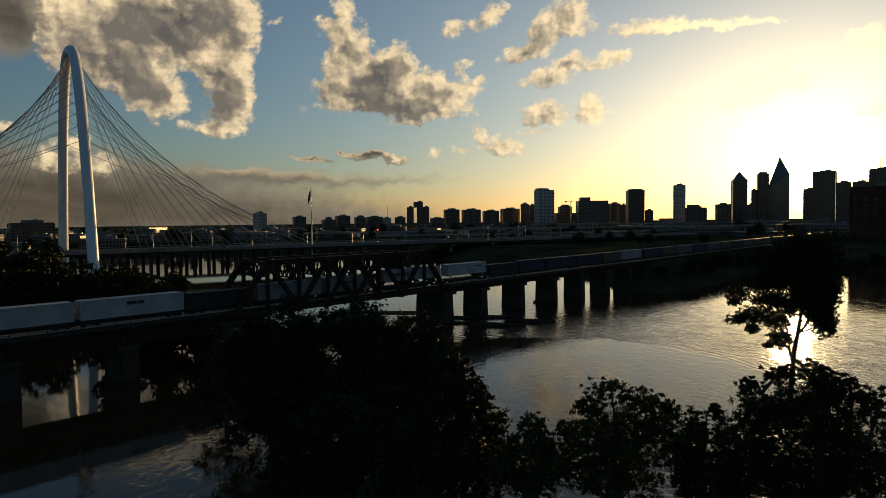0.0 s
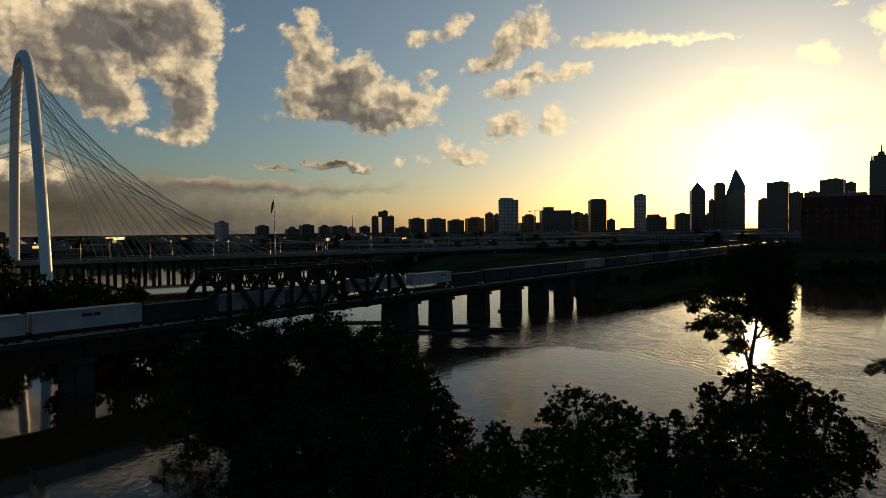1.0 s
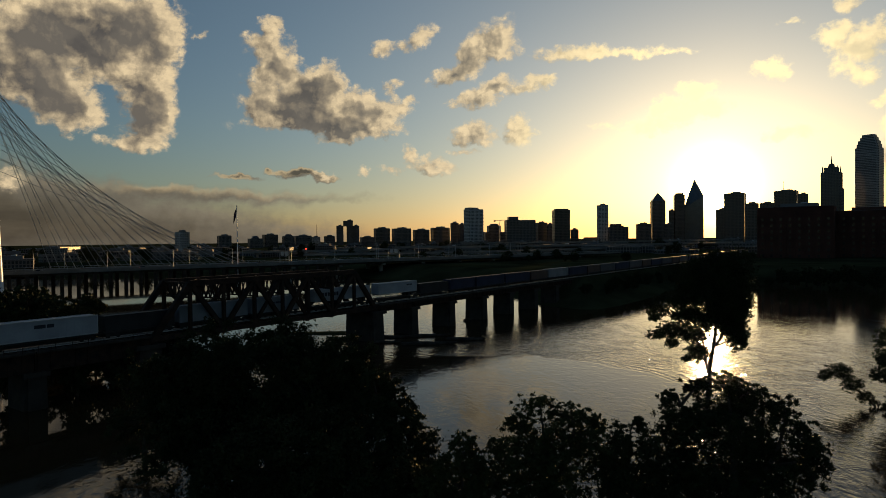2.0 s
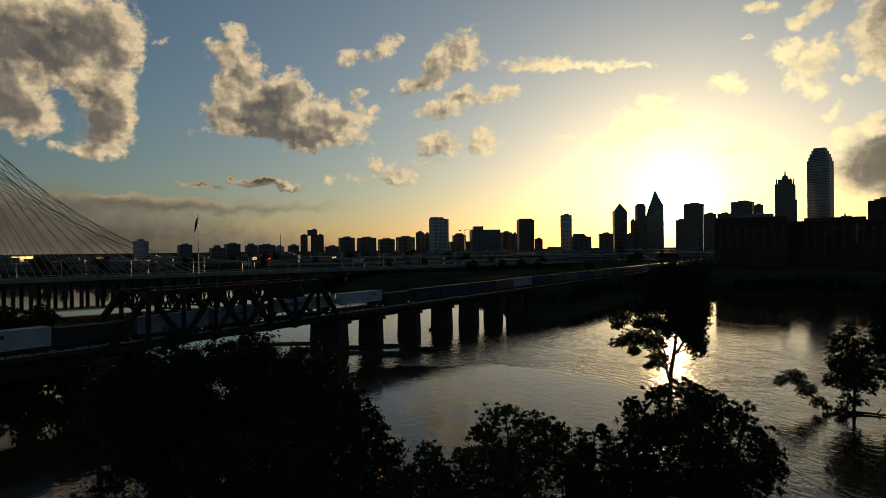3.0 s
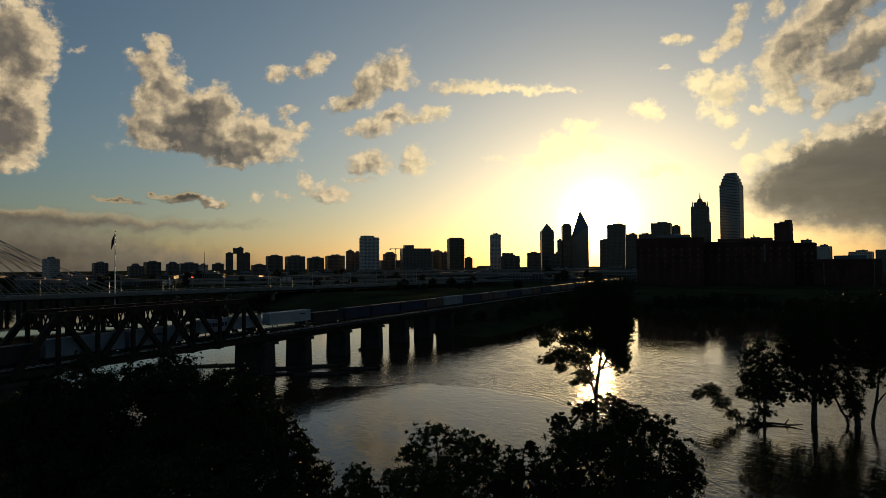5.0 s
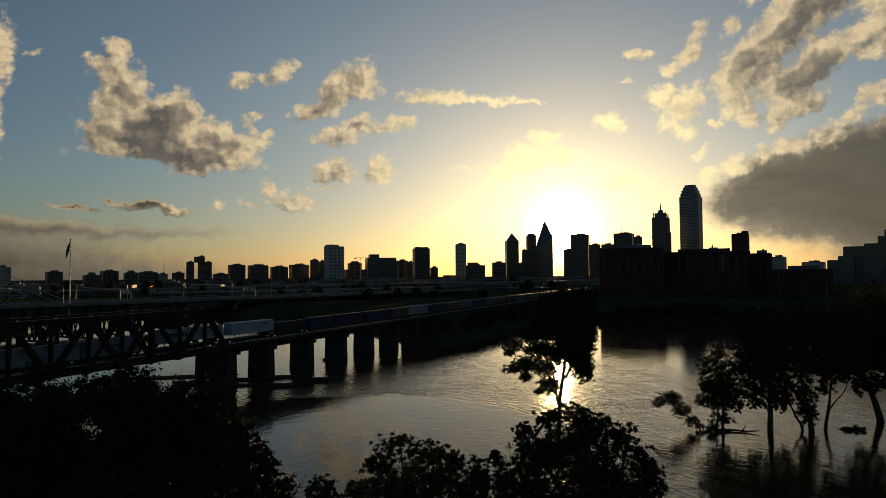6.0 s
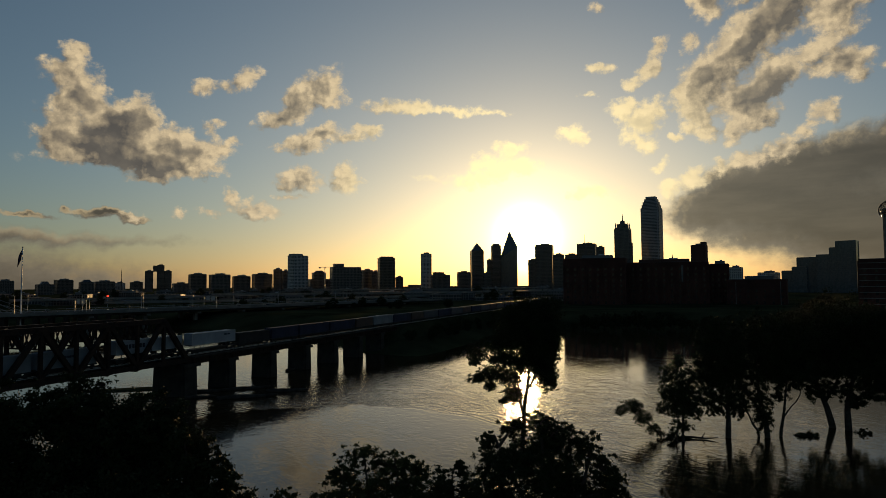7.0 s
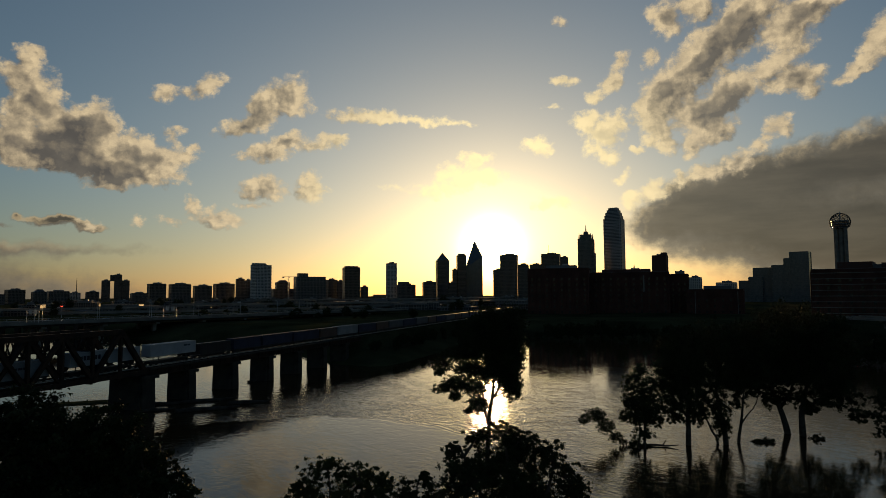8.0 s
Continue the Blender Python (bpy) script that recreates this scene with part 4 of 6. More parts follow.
def street_lamp(high=11.0):
    t = thing("street_lamp", "slim galvanised street lamp on the road bridge", "street lamp", None, "bridge lamps")
    part("pole", tube(bmesh.new(), [(0, 0, 0), (0, 0, high * 0.6), (0, 0, high)], [0.16, 0.12, 0.09], 8), GALVANISED, t)
    arm = part("arm", tube(bmesh.new(), [(0, 0, high - 0.2), (0, 0.9, high + 0.25), (0, 2.2, high + 0.3)], [0.07, 0.06, 0.05], 6), GALVANISED, t)
    part("lamp_head", box(bmesh.new(), -0.16, 0.16, 1.9, 2.8, high + 0.2, high + 0.36), GALVANISED, arm)
    return t


lamp = street_lamp()
lamp.matrix_world = road_pose(-190, -16.6, 12.6)
for s in np.arange(-154, 420, 36.0):
    copy_thing(lamp, road_pose(s, -16.6, 12.6))
for s in np.arange(-172, 420, 36.0):
    copy_thing(lamp, road_pose(s, 16.6, 12.6) @ pose(0, 0, 0, 0, 0, 180))

# flagpole beside the bridge
p = bearing(-11.55) * 440
pole = thing("flagpole", "tall white flagpole with a limp dark flag", "flagpole", pose(p.x, p.y, 0))
part("pole", tube(bmesh.new(), [(0, 0, -3), (0, 0, 25), (0, 0, 51)], [0.45, 0.36, 0.2], 10), WHITE_STEEL, pole)
part("finial", tube(bmesh.new(), [(0, 0, 51), (0, 0, 51.4), (0, 0, 51.8)], [0.2, 0.45, 0.1], 10), GALVANISED, pole)
bm = bmesh.new()
grid = [[bm.verts.new((-0.25 - 0.30 * j - 0.05 * i, 0.35 * math.sin(j * 1.4 + i * 0.5), 50.4 - i * 1.05 - j * 0.75)) for j in range(7)] for i in range(7)]
for i in range(6):
    for j in range(6):
        bm.faces.new((grid[i][j], grid[i + 1][j], grid[i + 1][j + 1], grid[i][j + 1]))
part("flag", bm, FLAG, pole)


# ---- elevated highways ----
def viaduct(points, z, wide, label):
    """A concrete viaduct through plan points, on hammerhead columns."""
    t = thing("highway_viaduct", label, "viaduct", None, "elevated highways")
    for (ax, ay), (bx, by) in zip(points, points[1:]):
        a, b = Vector((ax, ay, z - 0.9)), Vector((bx, by, z - 0.9))
        part("deck_span", beam(bmesh.new(), a, b, wide, 1.1), CONCRETE, t)
        side = (b - a).cross(Vector((0, 0, 1))).normalized() * (wide / 2 - 0.2)
        for k in (-1, 1):
            part("barrier", beam(bmesh.new(), a + side * k + Vector((0, 0, 1.25)), b + side * k + Vector((0, 0, 1.25)), 0.4, 0.9), CONCRETE, t)
        count = max(1, int((b - a).length // 32))
        for i in range(count):
            p = a.lerp(b, (i + 0.5) / count)
            bm = box(bmesh.new(), p.x - 1.0, p.x + 1.0, p.y - 1.0, p.y + 1.0, 7.0, z - 2.6)
            box(bm, p.x - wide * 0.3, p.x + wide * 0.3, p.y - 1.1, p.y + 1.1, z - 2.6, z - 1.7)
            part("column", bm, CONCRETE, t)
    return t


def polar(*rows):
    return [(d * math.sin(radians(a)), d * math.cos(radians(a))) for a, d in rows]


viaduct(polar((-6, 640), (4, 640), (12, 690), (20, 800), (27, 1000)), 14.5, 12, "pale concrete elevated highway on columns beyond the levee")
viaduct(polar((2, 820), (10, 800), (18, 830), (25, 900), (31, 1100)), 18.0, 14, "upper concrete highway viaduct with low barriers")
viaduct(polar((-16, 760), (-4, 780), (6, 900), (14, 1050)), 15.5, 12, "long concrete ramp curving behind the road bridge")
viaduct(polar((8, 1000), (16, 960), (24, 1010), (30, 1200)), 21.0, 12, "highest concrete interchange ramp before the towers")
viaduct(polar((57, 470), (62, 430), (70, 400)), 13.0, 16, "low concrete road bridge beside the brick blocks")


# ---- traffic and signs ----
def make_car(paint):
    """A small car: body, cabin, four wheels, lights; it points along +x."""
    t = thing("car", "small car driving on the elevated road", "car", None, "cars on the roads")
    bm = box(bmesh.new(), -2.1, 2.1, -0.85, 0.85, 0.3, 0.85)
    bmesh.ops.bevel(bm, geom=bm.edges[:], offset=0.12, segments=2, affect="EDGES")
    part("body", bm, paint, t)
    part("cabin", box(bmesh.new(), -1.5, 0.9, -0.75, 0.75, 0.85, 1.45, 0.82), DARK_GLASS, t)
    for x in (-1.3, 1.3):
        for y in (-0.85, 0.85):
            part("wheel", tube(bmesh.new(), [(x, y - 0.1, 0.32), (x, y + 0.1, 0.32)], [0.32, 0.32], 12), RUBBER, t)
    for y in (-0.6, 0.6):
        part("headlight", box(bmesh.new(), 2.08, 2.14, y - 0.15, y + 0.15, 0.55, 0.72), HEADLIGHT, t)
        part("tail_light", box(bmesh.new(), -2.14, -2.08, y - 0.15, y + 0.15, 0.6, 0.72), TAIL_LIGHT, t)
    return t


cars = [make_car(p) for p in CAR_PAINTS]
car_rng = random.Random(11)
placed = [False] * len(cars)


def park_car(m):
    k = car_rng.randrange(len(cars))
    if placed[k]:
        copy_thing(cars[k], m)
    else:
        cars[k].matrix_world = m
        placed[k] = True


for i in range(26):
    lane = car_rng.choice((-12.5, -9.0, -5.5, 5.5, 9.0, 12.5))
    park_car(road_pose(-180 + i * 24 + car_rng.uniform(-8, 8), lane, 12.6) @ pose(0, 0, 0, 0, 0, 180 if lane > 0 else 0))
for a, b, z in ((polar((57, 470))[0], polar((62, 430))[0], 13.0), (polar((4, 640))[0], polar((12, 690))[0], 14.5), (polar((10, 800))[0], polar((18, 830))[0], 18.0)):
    turn = math.degrees(math.atan2(b[1] - a[1], b[0] - a[0]))
    for i in range(5):
        k = (i + car_rng.uniform(0.2, 0.8)) / 5
        lane = car_rng.choice((-3.0, 3.0))
        x, y = a[0] + (b[0] - a[0]) * k, a[1] + (b[1] - a[1]) * k
        park_car(pose(x, y, z - 0.35, 0, 0, turn) @ pose(0, lane, 0, 0, 0, 180 if lane < 0 else 0))
for k, done in enumerate(placed):
    if not done:
        cars[k].matrix_world = road_pose(40 + 12 * k, 9.0, 12.6)


def sign_gantry(s, label):
    t = thing("sign_gantry", label, "sign gantry", road_pose(s, 0, 12.6))
    for y in (-17.0, -1.0):
        part("gantry_post", tube(bmesh.new(), [(0, y, 0), (0, y, 7.6)], [0.22, 0.18], 8), GALVANISED, t)
    for z in (6.4, 7.6):
        part("gantry_beam", beam(bmesh.new(), (0, -17.0, z), (0, -1.0, z), 0.2, 0.2), GALVANISED, t)
    for k in range(6):
        y0, y1 = -17 + k * 16 / 6, -17 + (k + 1) * 16 / 6
        part("gantry_brace", beam(bmesh.new(), (0, y0, 6.4 if k % 2 else 7.6), (0, y1, 7.6 if k % 2 else 6.4), 0.1, 0.1), GALVANISED, t)
    for y in (-13.0, -6.5):
        part("sign_panel", box(bmesh.new(), -0.25, -0.15, y - 2.2, y + 2.2, 5.4, 8.2), GALVANISED, t)


sign_gantry(172, "overhead sign gantry across the road bridge")
sign_gantry(260, "overhead steel sign gantry with blank panels")

p = bearing(-5.82) * 700
signal = thing("signal_mast", "tall mast with a small red warning light", "signal mast", pose(p.x, p.y, 6))
part("pole", tube(bmesh.new(), [(0, 0, 0), (0, 0, 13)], [0.2, 0.14], 8), GALVANISED, signal)
part("red_lamp", box(bmesh.new(), -0.9, 0.9, -0.3, 0.3, 12.4, 13.4), TAIL_LIGHT, signal)
p = bearing(-29.28) * 760
signboard = thing("lit_signboard", "small lit orange signboard among low buildings", "signboard", pose(p.x, p.y, 6, 0, 0, 29))
part("post", tube(bmesh.new(), [(0, 0.3, 0), (0, 0.3, 9)], [0.3, 0.3], 8), GALVANISED, signboard)
part("board", box(bmesh.new(), -3.4, 3.4, -0.2, 0.2, 8.0, 11.0), BLACK_STEEL, signboard)
part("lit_face", box(bmesh.new(), -3.2, 3.2, -0.26, -0.21, 8.2, 10.8), SIGN_LIGHT, signboard)


# ---- city ----
def tower(name, label, az, d, wide, top, mat, turn=20.0, deep=None, plant=True, category="tower", base=6.0, bands=True):
    """A flat-topped building: walls, parapet roof, plant room. wide is its breadth as seen from the river."""
    deep = deep or wide * 0.7
    turn = -abs(turn) if az > 29 else turn
    c, s = math.cos(radians(turn)), abs(math.sin(radians(turn)))
    w = wide * wide / (wide * c + deep * s)
    dp = deep * w / wide
    p = bearing(az) * (d + dp / 2)
    t = thing(name, label, category, pose(p.x, p.y, base, 0, 0, turn - az))
    h = top - base
    part("wall", box(bmesh.new(), -w / 2, w / 2, -dp / 2, dp / 2, 0, h - 1.2), mat, t)
    bm = box(bmesh.new(), -w / 2 - 0.25, w / 2 + 0.25, -dp / 2 - 0.25, dp / 2 + 0.25, h - 1.2, h)
    part("parapet", bm, mat, t)
    part("roof", box(bmesh.new(), -w / 2 + 0.5, w / 2 - 0.5, -dp / 2 + 0.5, dp / 2 - 0.5, h, h + 0.25), ROOF, t)
    if plant:
        room = part("plant_room", box(bmesh.new(), -w * 0.22, w * 0.28, -dp * 0.2, dp * 0.25, h + 0.25, h + 3.2), ROOF, t)
        part("vent", box(bmesh.new(), w * 0.05, w * 0.15, -dp * 0.08, dp * 0.05, h + 3.2, h + 4.3), GALVANISED, room)
    t["w"], t["d"], t["h"] = w, dp, h
    if bands:
        # proud spandrels every second storey, and corner piers
        first = None
        for z in np.arange(8.0, h - 6.0, 8.0):
            if first is None:
                first = part("spandrel", box(bmesh.new(), -w / 2 - 0.3, w / 2 + 0.3, -dp / 2 - 0.3, dp / 2 + 0.3, 0, 1.3), mat, t)
                first.matrix_basis = pose(0, 0, z)
            else:
                share("spandrel", first, pose(0, 0, z), t)
        for x in (-w / 2, w / 2):
            for y in (-dp / 2, dp / 2):
                part("corner_pier", box(bmesh.new(), x - 0.8, x + 0.8, y - 0.8, y + 0.8, 0, h - 1.25), mat, t)
    return t


def block(t, name, x0, x1, y0, y1, z0, z1, mat, label="", top=1.0):
    w, d = t["w"], t["d"]
    return part(name, box(bmesh.new(), x0 * w, x1 * w, y0 * d, y1 * d, z0, z1, top), mat, t, label)


BRICK = material("dark_red_brick", (0.085, 0.036, 0.026), 0.9, vary=0.3, scale=0.12, bump=0.3, spec=0.15)
G = "office_building"
# low skyline beyond the road bridge
tower(G, "long low dark office block beyond the river", -32.7, 900, 47, 31, F_DARK, 8)
t = tower("apartment_tower", "pale concrete apartment tower with balconies", -15.9, 1300, 24, 46, F_PALE, 30, 20)
for i in range(11):
    block(t, "balcony", 0.1, 0.56, -0.62, -0.5, 3.0 + i * 3.4, 3.5 + i * 3.4, CONCRETE)
tower(G, "mid-rise grey office block in the haze", -12.6, 1700, 33, 41, F_GREY, 12)
t = tower(G, "grey office block with a stepped roof", -10.1, 1800, 37, 33, F_GREY, 15)
block(t, "attic", -0.3, 0.3, -0.3, 0.3, 27, 34, F_GREY, top=0.6)
tower(G, "dark flat-roofed office block", -8.85, 1900, 42, 44, F_DARK, 18)
t = tower(G, "grey block with a hipped top storey", -7.33, 1900, 33, 39, F_GREY, 12)
block(t, "attic", -0.4, 0.4, -0.4, 0.4, 33, 39, F_GREY, top=0.5)
tower(G, "row of grey mid-rise offices", -6.1, 1920, 50, 40, F_GREY, 10)
tower(G, "grey mid-rise hotel block", -5.0, 1950, 26, 36, F_PALE, 10)
tower(G, "low brown office block", -3.8, 1900, 30, 38, F_DARK, 12)
p = bearing(-4.88) * 1880
mast = thing("radio_mast", "slim lattice radio mast on the skyline", "mast", pose(p.x, p.y, 6))
bm = bmesh.new()
for x, y in ((-1, -1), (1, -1), (0, 1)):
    beam(bm, (x, y, 0), (x * 0.2, y * 0.2, 62), 0.5, 0.5)
part("legs", bm, BLACK_STEEL, mast)
part("antenna", tube(bmesh.new(), [(0, 0, 60), (0, 0, 68)], [0.5, 0.2], 6), BLACK_STEEL, mast)
# twin slabs joined by a high bridge
t = tower("apartment_tower", "slim dark slab tower joined to its neighbour by a high bridge", -2.88, 2200, 22, 74, F_DARK, 0, 16)
t = tower("apartment_tower", "taller dark slab tower with an overhanging top", -2.02, 2200, 20, 92, F_DARK, 0, 16)
block(t, "high_bridge", -1.1, -0.5, -0.4, 0.4, 66, 85, F_DARK)
tower("apartment_tower", "dark slab tower beside the taller slab", -1.48, 2205, 21, 74, F_DARK, 0, 16)
for az, d, w, top, mat, turn in ((-0.5, 1900, 41, 34, F_GREY, 10), (0.8, 1700, 41, 56, F_DARK, 14), (2.55, 1700, 50, 55, F_GREY, 12),
                                 (4.3, 1700, 43, 51, F_DARK, 10), (6.0, 1700, 50, 56, F_DARK, 14), (7.3, 1600, 19, 66, F_DARK, 10), (7.95, 1620, 14, 63, F_GREY, 8)):
    tower(G, "grey city office block with a flat roof", az, d, w, top, mat, turn)
# white residential tower with balconies
t = tower("apartment_tower", "pale residential tower with stacked balconies", 9.0, 1500, 46, 95, F_PALE, 32, 30, bands=False)
for i in range(24):
    block(t, "balcony", 0.5, 0.56, -0.48, 0.45, 4 + i * 3.5, 4.6 + i * 3.5, CONCRETE)
block(t, "roof_slab", -0.5, 0.1, -0.5, 0.3, 89.3, 93, F_PALE)
t = tower(G, "brown office block with a set-back top", 10.8, 1600, 54, 42, F_DARK, 12)
block(t, "attic", -0.32, 0.32, -0.35, 0.35, 36.3, 52, F_DARK)
block(t, "crown", -0.24, 0.24, -0.28, 0.28, 52, 57, F_DARK, top=0.6)
t = tower(G, "broad blank-walled grey hotel block", 13.1, 1450, 69, 67, F_GREY, 10, 40, plant=False)
block(t, "plant_room", -0.42, -0.08, -0.3, 0.3, 61.3, 69, F_GREY)
tower(G, "brown mid-rise apartment block", 15.0, 1620, 28, 64, F_DARK, 20)
tower(G, "grey stepped apartment block", 15.75, 1600, 14, 60, F_GREY, 10)
t = tower("apartment_tower", "dark residential tower with projecting floor slabs", 16.7, 1500, 41, 90, F_DARK, 12, 34, plant=False, bands=False)
for i in range(25):
    block(t, "floor_slab", -0.53, 0.53, -0.54, 0.54, 3 + i * 3.2, 3.4 + i * 3.2, F_DARK)
block(t, "crown", -0.4, 0.4, -0.4, 0.4, 84.3, 87, F_DARK)
tower(G, "low dark wing beside the residential tower", 17.85, 1600, 18, 46, F_DARK, 0)
tower(G, "low flat shed on the skyline", 19.3, 1700, 40, 26, F_LOW, 5, plant=False)
t = tower("apartment_tower", "slim pale curved-front tower", 20.25, 1600, 26, 104, F_PALE, 4, 24)
t = tower(G, "brown office block with stepped terraces", 21.55, 1560, 45, 50, F_DARK, 8)
block(t, "attic", -0.45, 0.15, -0.4, 0.4, 44.3, 51, F_DARK)
tower(G, "dark office block before the tower cluster", 23.6, 1700, 34, 59, F_DARK, 8)
# tower with a pyramid crown
t = tower(G, "dark stone tower with a faceted pyramid crown", 24.8, 1800, 37, 121, F_DARK, 10, 34, plant=False)
block(t, "pyramid_crown", -0.5, 0.5, -0.5, 0.5, 115.3, 137, F_GLASS, top=0.02)
tower(G, "low dark office between towers", 25.7, 1700, 20, 57, F_DARK, 5)
t = tower(G, "tall tower with a rounded stepped top", 26.5, 1900, 28, 141, F_DARK, 8, 28, plant=False)
block(t, "crown", -0.42, 0.42, -0.42, 0.42, 135.3, 140, F_DARK, top=0.8)
tower(G, "slim dark tower with set-back floors", 25.9, 1905, 13, 99, F_DARK, 0)
# the prism-shaped glass tower
p = bearing(27.65) * 1950
prism = thing(G, "green glass prism tower with a slanted pointed top", "tower", pose(p.x, p.y, 6, 0, 0, -27.65))
bm = bmesh.new()
base_pts = [(-26, -26), (25, -26), (25, 26), (-26, 26)]
low = [bm.verts.new((x, y, 0)) for x, y in base_pts]
mid = [bm.verts.new((x, y, z)) for (x, y), z in zip(base_pts, (98, 132, 132, 98))]
ridge = [bm.verts.new((0.5, -9, 179)), bm.verts.new((4, 9, 179))]
for i in range(4):
    j = (i + 1) % 4
    bm.faces.new((low[i], low[j], mid[j], mid[i]))
bm.faces.new((mid[0], mid[1], ridge[0]))
bm.faces.new((mid[1], mid[2], ridge[1], ridge[0]))
bm.faces.new((mid[2], mid[3], ridge[1]))
bm.faces.new((mid[3], mid[0], ridge[0], ridge[1]))
bm.faces.new(low[::-1])
part("wall", bm, F_GLASS, prism)
# right of the sun
tower(G, "dark office tower beside the sunlit gap", 30.77, 1700, 47, 129, F_DARK, 6, 40)
tower(G, "lower grey tower wing near the gap", 29.75, 1750, 24, 92, F_GREY, 4)
tower(G, "flat-roofed dark office tower", 32.0, 1700, 28, 103, F_DARK, 5)
t = tower(G, "broad dark tower with a stepped roof and mast", 34.45, 1750, 51, 133, F_DARK, 8, 44)
part("mast", tube(bmesh.new(), [(-6, 0, 127), (-6, 0, 152)], [0.7, 0.3], 6), BLACK_STEEL, t)
tower(G, "dark tower shoulder block", 35.6, 1755, 20, 124, F_DARK, 0)
tower(G, "low dark tower block", 33.1, 1755, 32, 105, F_DARK, 0)
# stone tower with crowns and a spire
t = tower(G, "stone tower with corner pinnacles and a spire", 37.5, 1800, 44, 176, F_GREY, 12, 42, plant=False)
block(t, "shoulder", 0.3, 0.62, -0.45, 0.45, 0, 131, F_GREY)
block(t, "crown", -0.36, 0.36, -0.36, 0.36, 170.3, 182, F_GREY)
block(t, "spire_base", -0.18, 0.18, -0.18, 0.18, 182, 191, F_GREY, top=0.7)
part("spire", tube(bmesh.new(), [(0, 0, 190), (0, 0, 199), (0, 0, 210)], [2.2, 1.4, 0.3], 8), BLACK_STEEL, t)
for x in (-0.42, 0.42):
    for y in (-0.42, 0.42):
        w, dp = t["w"], t["d"]
        part("pinnacle", tube(bmesh.new(), [(x * w, y * dp, 170), (x * w, y * dp, 180), (x * w, y * dp, 186)], [2.2, 1.6, 0.2], 6), F_GREY, t)
# the tallest tower
t = tower(G, "very tall banded glass tower with a notched top", 39.9, 1900, 58, 240, F_BAND, 14, 50, plant=False)
for k, (z0, z1) in zip((0.46, 0.41, 0.34, 0.27), ((234.3, 243), (243, 252), (252, 260), (260, 267))):
    block(t, "setback", -k, k, -k, k, z0, z1, F_BAND)
# smaller ones towards the observation tower
p = bearing(41.48) * 1500
spire = thing("church_tower", "small clock tower with a pointed spire", "tower", pose(p.x, p.y, 6, 0, 0, 10))
part("wall", box(bmesh.new(), -4, 4, -4, 4, 0, 62), F_BRICK, spire)
part("spire", box(bmesh.new(), -3.4, 3.4, -3.4, 3.4, 62, 84, 0.05), ROOF, spire)
t = tower(G, "dark red granite tower with a notched roofline", 43.6, 1500, 33, 110, F_BRICK, 10, 30)
block(t, "shoulder", 0.15, 0.5, -0.4, 0.4, 104, 110, F_BRICK)
tower(G, "white mid-rise office with horizontal bands", 46.3, 1400, 26, 58, F_PALE, 12)
tower(G, "low white office block on the horizon", 48.7, 1500, 41, 48, F_PALE, 8)
# stepped mirror-glass hotel
for az, d, w, top, label in ((50.1, 1352, 22, 49, "low step"), (50.9, 1346, 26, 56, "second step"), (51.5, 1350, 38, 73, "third step"),
                             (52.6, 1338, 27, 77, "fourth step"), (53.2, 1334, 14, 89, "fifth step"), (54.05, 1328, 34, 100, "highest step")):
    tower("hotel_block", "blue-grey glass hotel block, " + label + " of a stepped group", az, d, w, top, F_GLASS, 12, plant=False)

# observation tower: shafts and a latticed ball
p = bearing(56.8) * 1400
obs = thing("observation_tower", "concrete observation tower with a latticed ball on top", "tower", pose(p.x, p.y, 6, 0, 0, -56.8))
part("core", tube(bmesh.new(), [(0, 0, 0), (0, 0, 140)], [5.0, 5.0], 16), CONCRETE, obs)
for k in range(3):
    a = radians(90 + 120 * k)
    part("shaft", tube(bmesh.new(), [(9 * math.cos(a), 9 * math.sin(a), 0), (9 * math.cos(a), 9 * math.sin(a), 140)], [3.4, 3.4], 12), CONCRETE, obs)
for z, r in ((139, 12.5), (144, 14), (149, 14.5)):
    part("deck", tube(bmesh.new(), [(0, 0, z), (0, 0, z + 3.6)], [r, r], 28), F_BAND, obs)
bm = bmesh.new()
bmesh.ops.create_icosphere(bm, subdivisions=3, radius=17.5)
edges = [(e.verts[0].co.copy(), e.verts[1].co.copy()) for e in bm.edges]
bm.free()
bm = bmesh.new()
for a, b in edges:
    if a.z > -12 and b.z > -12:
        beam(bm, a + Vector((0, 0, 150)), b + Vector((0, 0, 150)), 0.45, 0.45)
part("lattice_ball", bm, BLACK_STEEL, obs)
part("mast", tube(bmesh.new(), [(0, 0, 150), (0, 0, 170)], [1.2, 0.6], 8), GALVANISED, obs)


def brick_block(az, d, wide, top, turn, label, deep=40):
    t = tower("brick_building", label, az, d, wide, top, BRICK, turn, deep, category="building", base=5.0, bands=False)
    w, dp, h = t["w"], t["d"], t["h"]
    # narrow windows in storeys between flat brick piers
    pane = None
    bays = max(3, int(w / 6.5))
    for row in range(int((h - 6) / 5.2)):
        for col in range(bays):
            m = pose(-w / 2 + w * (col + 0.5) / bays, -dp / 2, 4.0 + row * 5.2)
            if pane is None:
                bm = box(bmesh.new(), -0.9, 0.9, -0.06, 0.3, 0, 2.4)
                pane = part("window", bm, DARK_GLASS, t)
                pane.matrix_basis = m
            else:
                share("window", pane, m, t)
    for col in range(bays + 1):
        x = -w / 2 + w * col / bays
        part("brick_pier", box(bmesh.new(), x - 0.7, x + 0.7, -dp / 2 - 0.35, -dp / 2 + 0.1, 0, h - 1.4), BRICK, t)
    return t


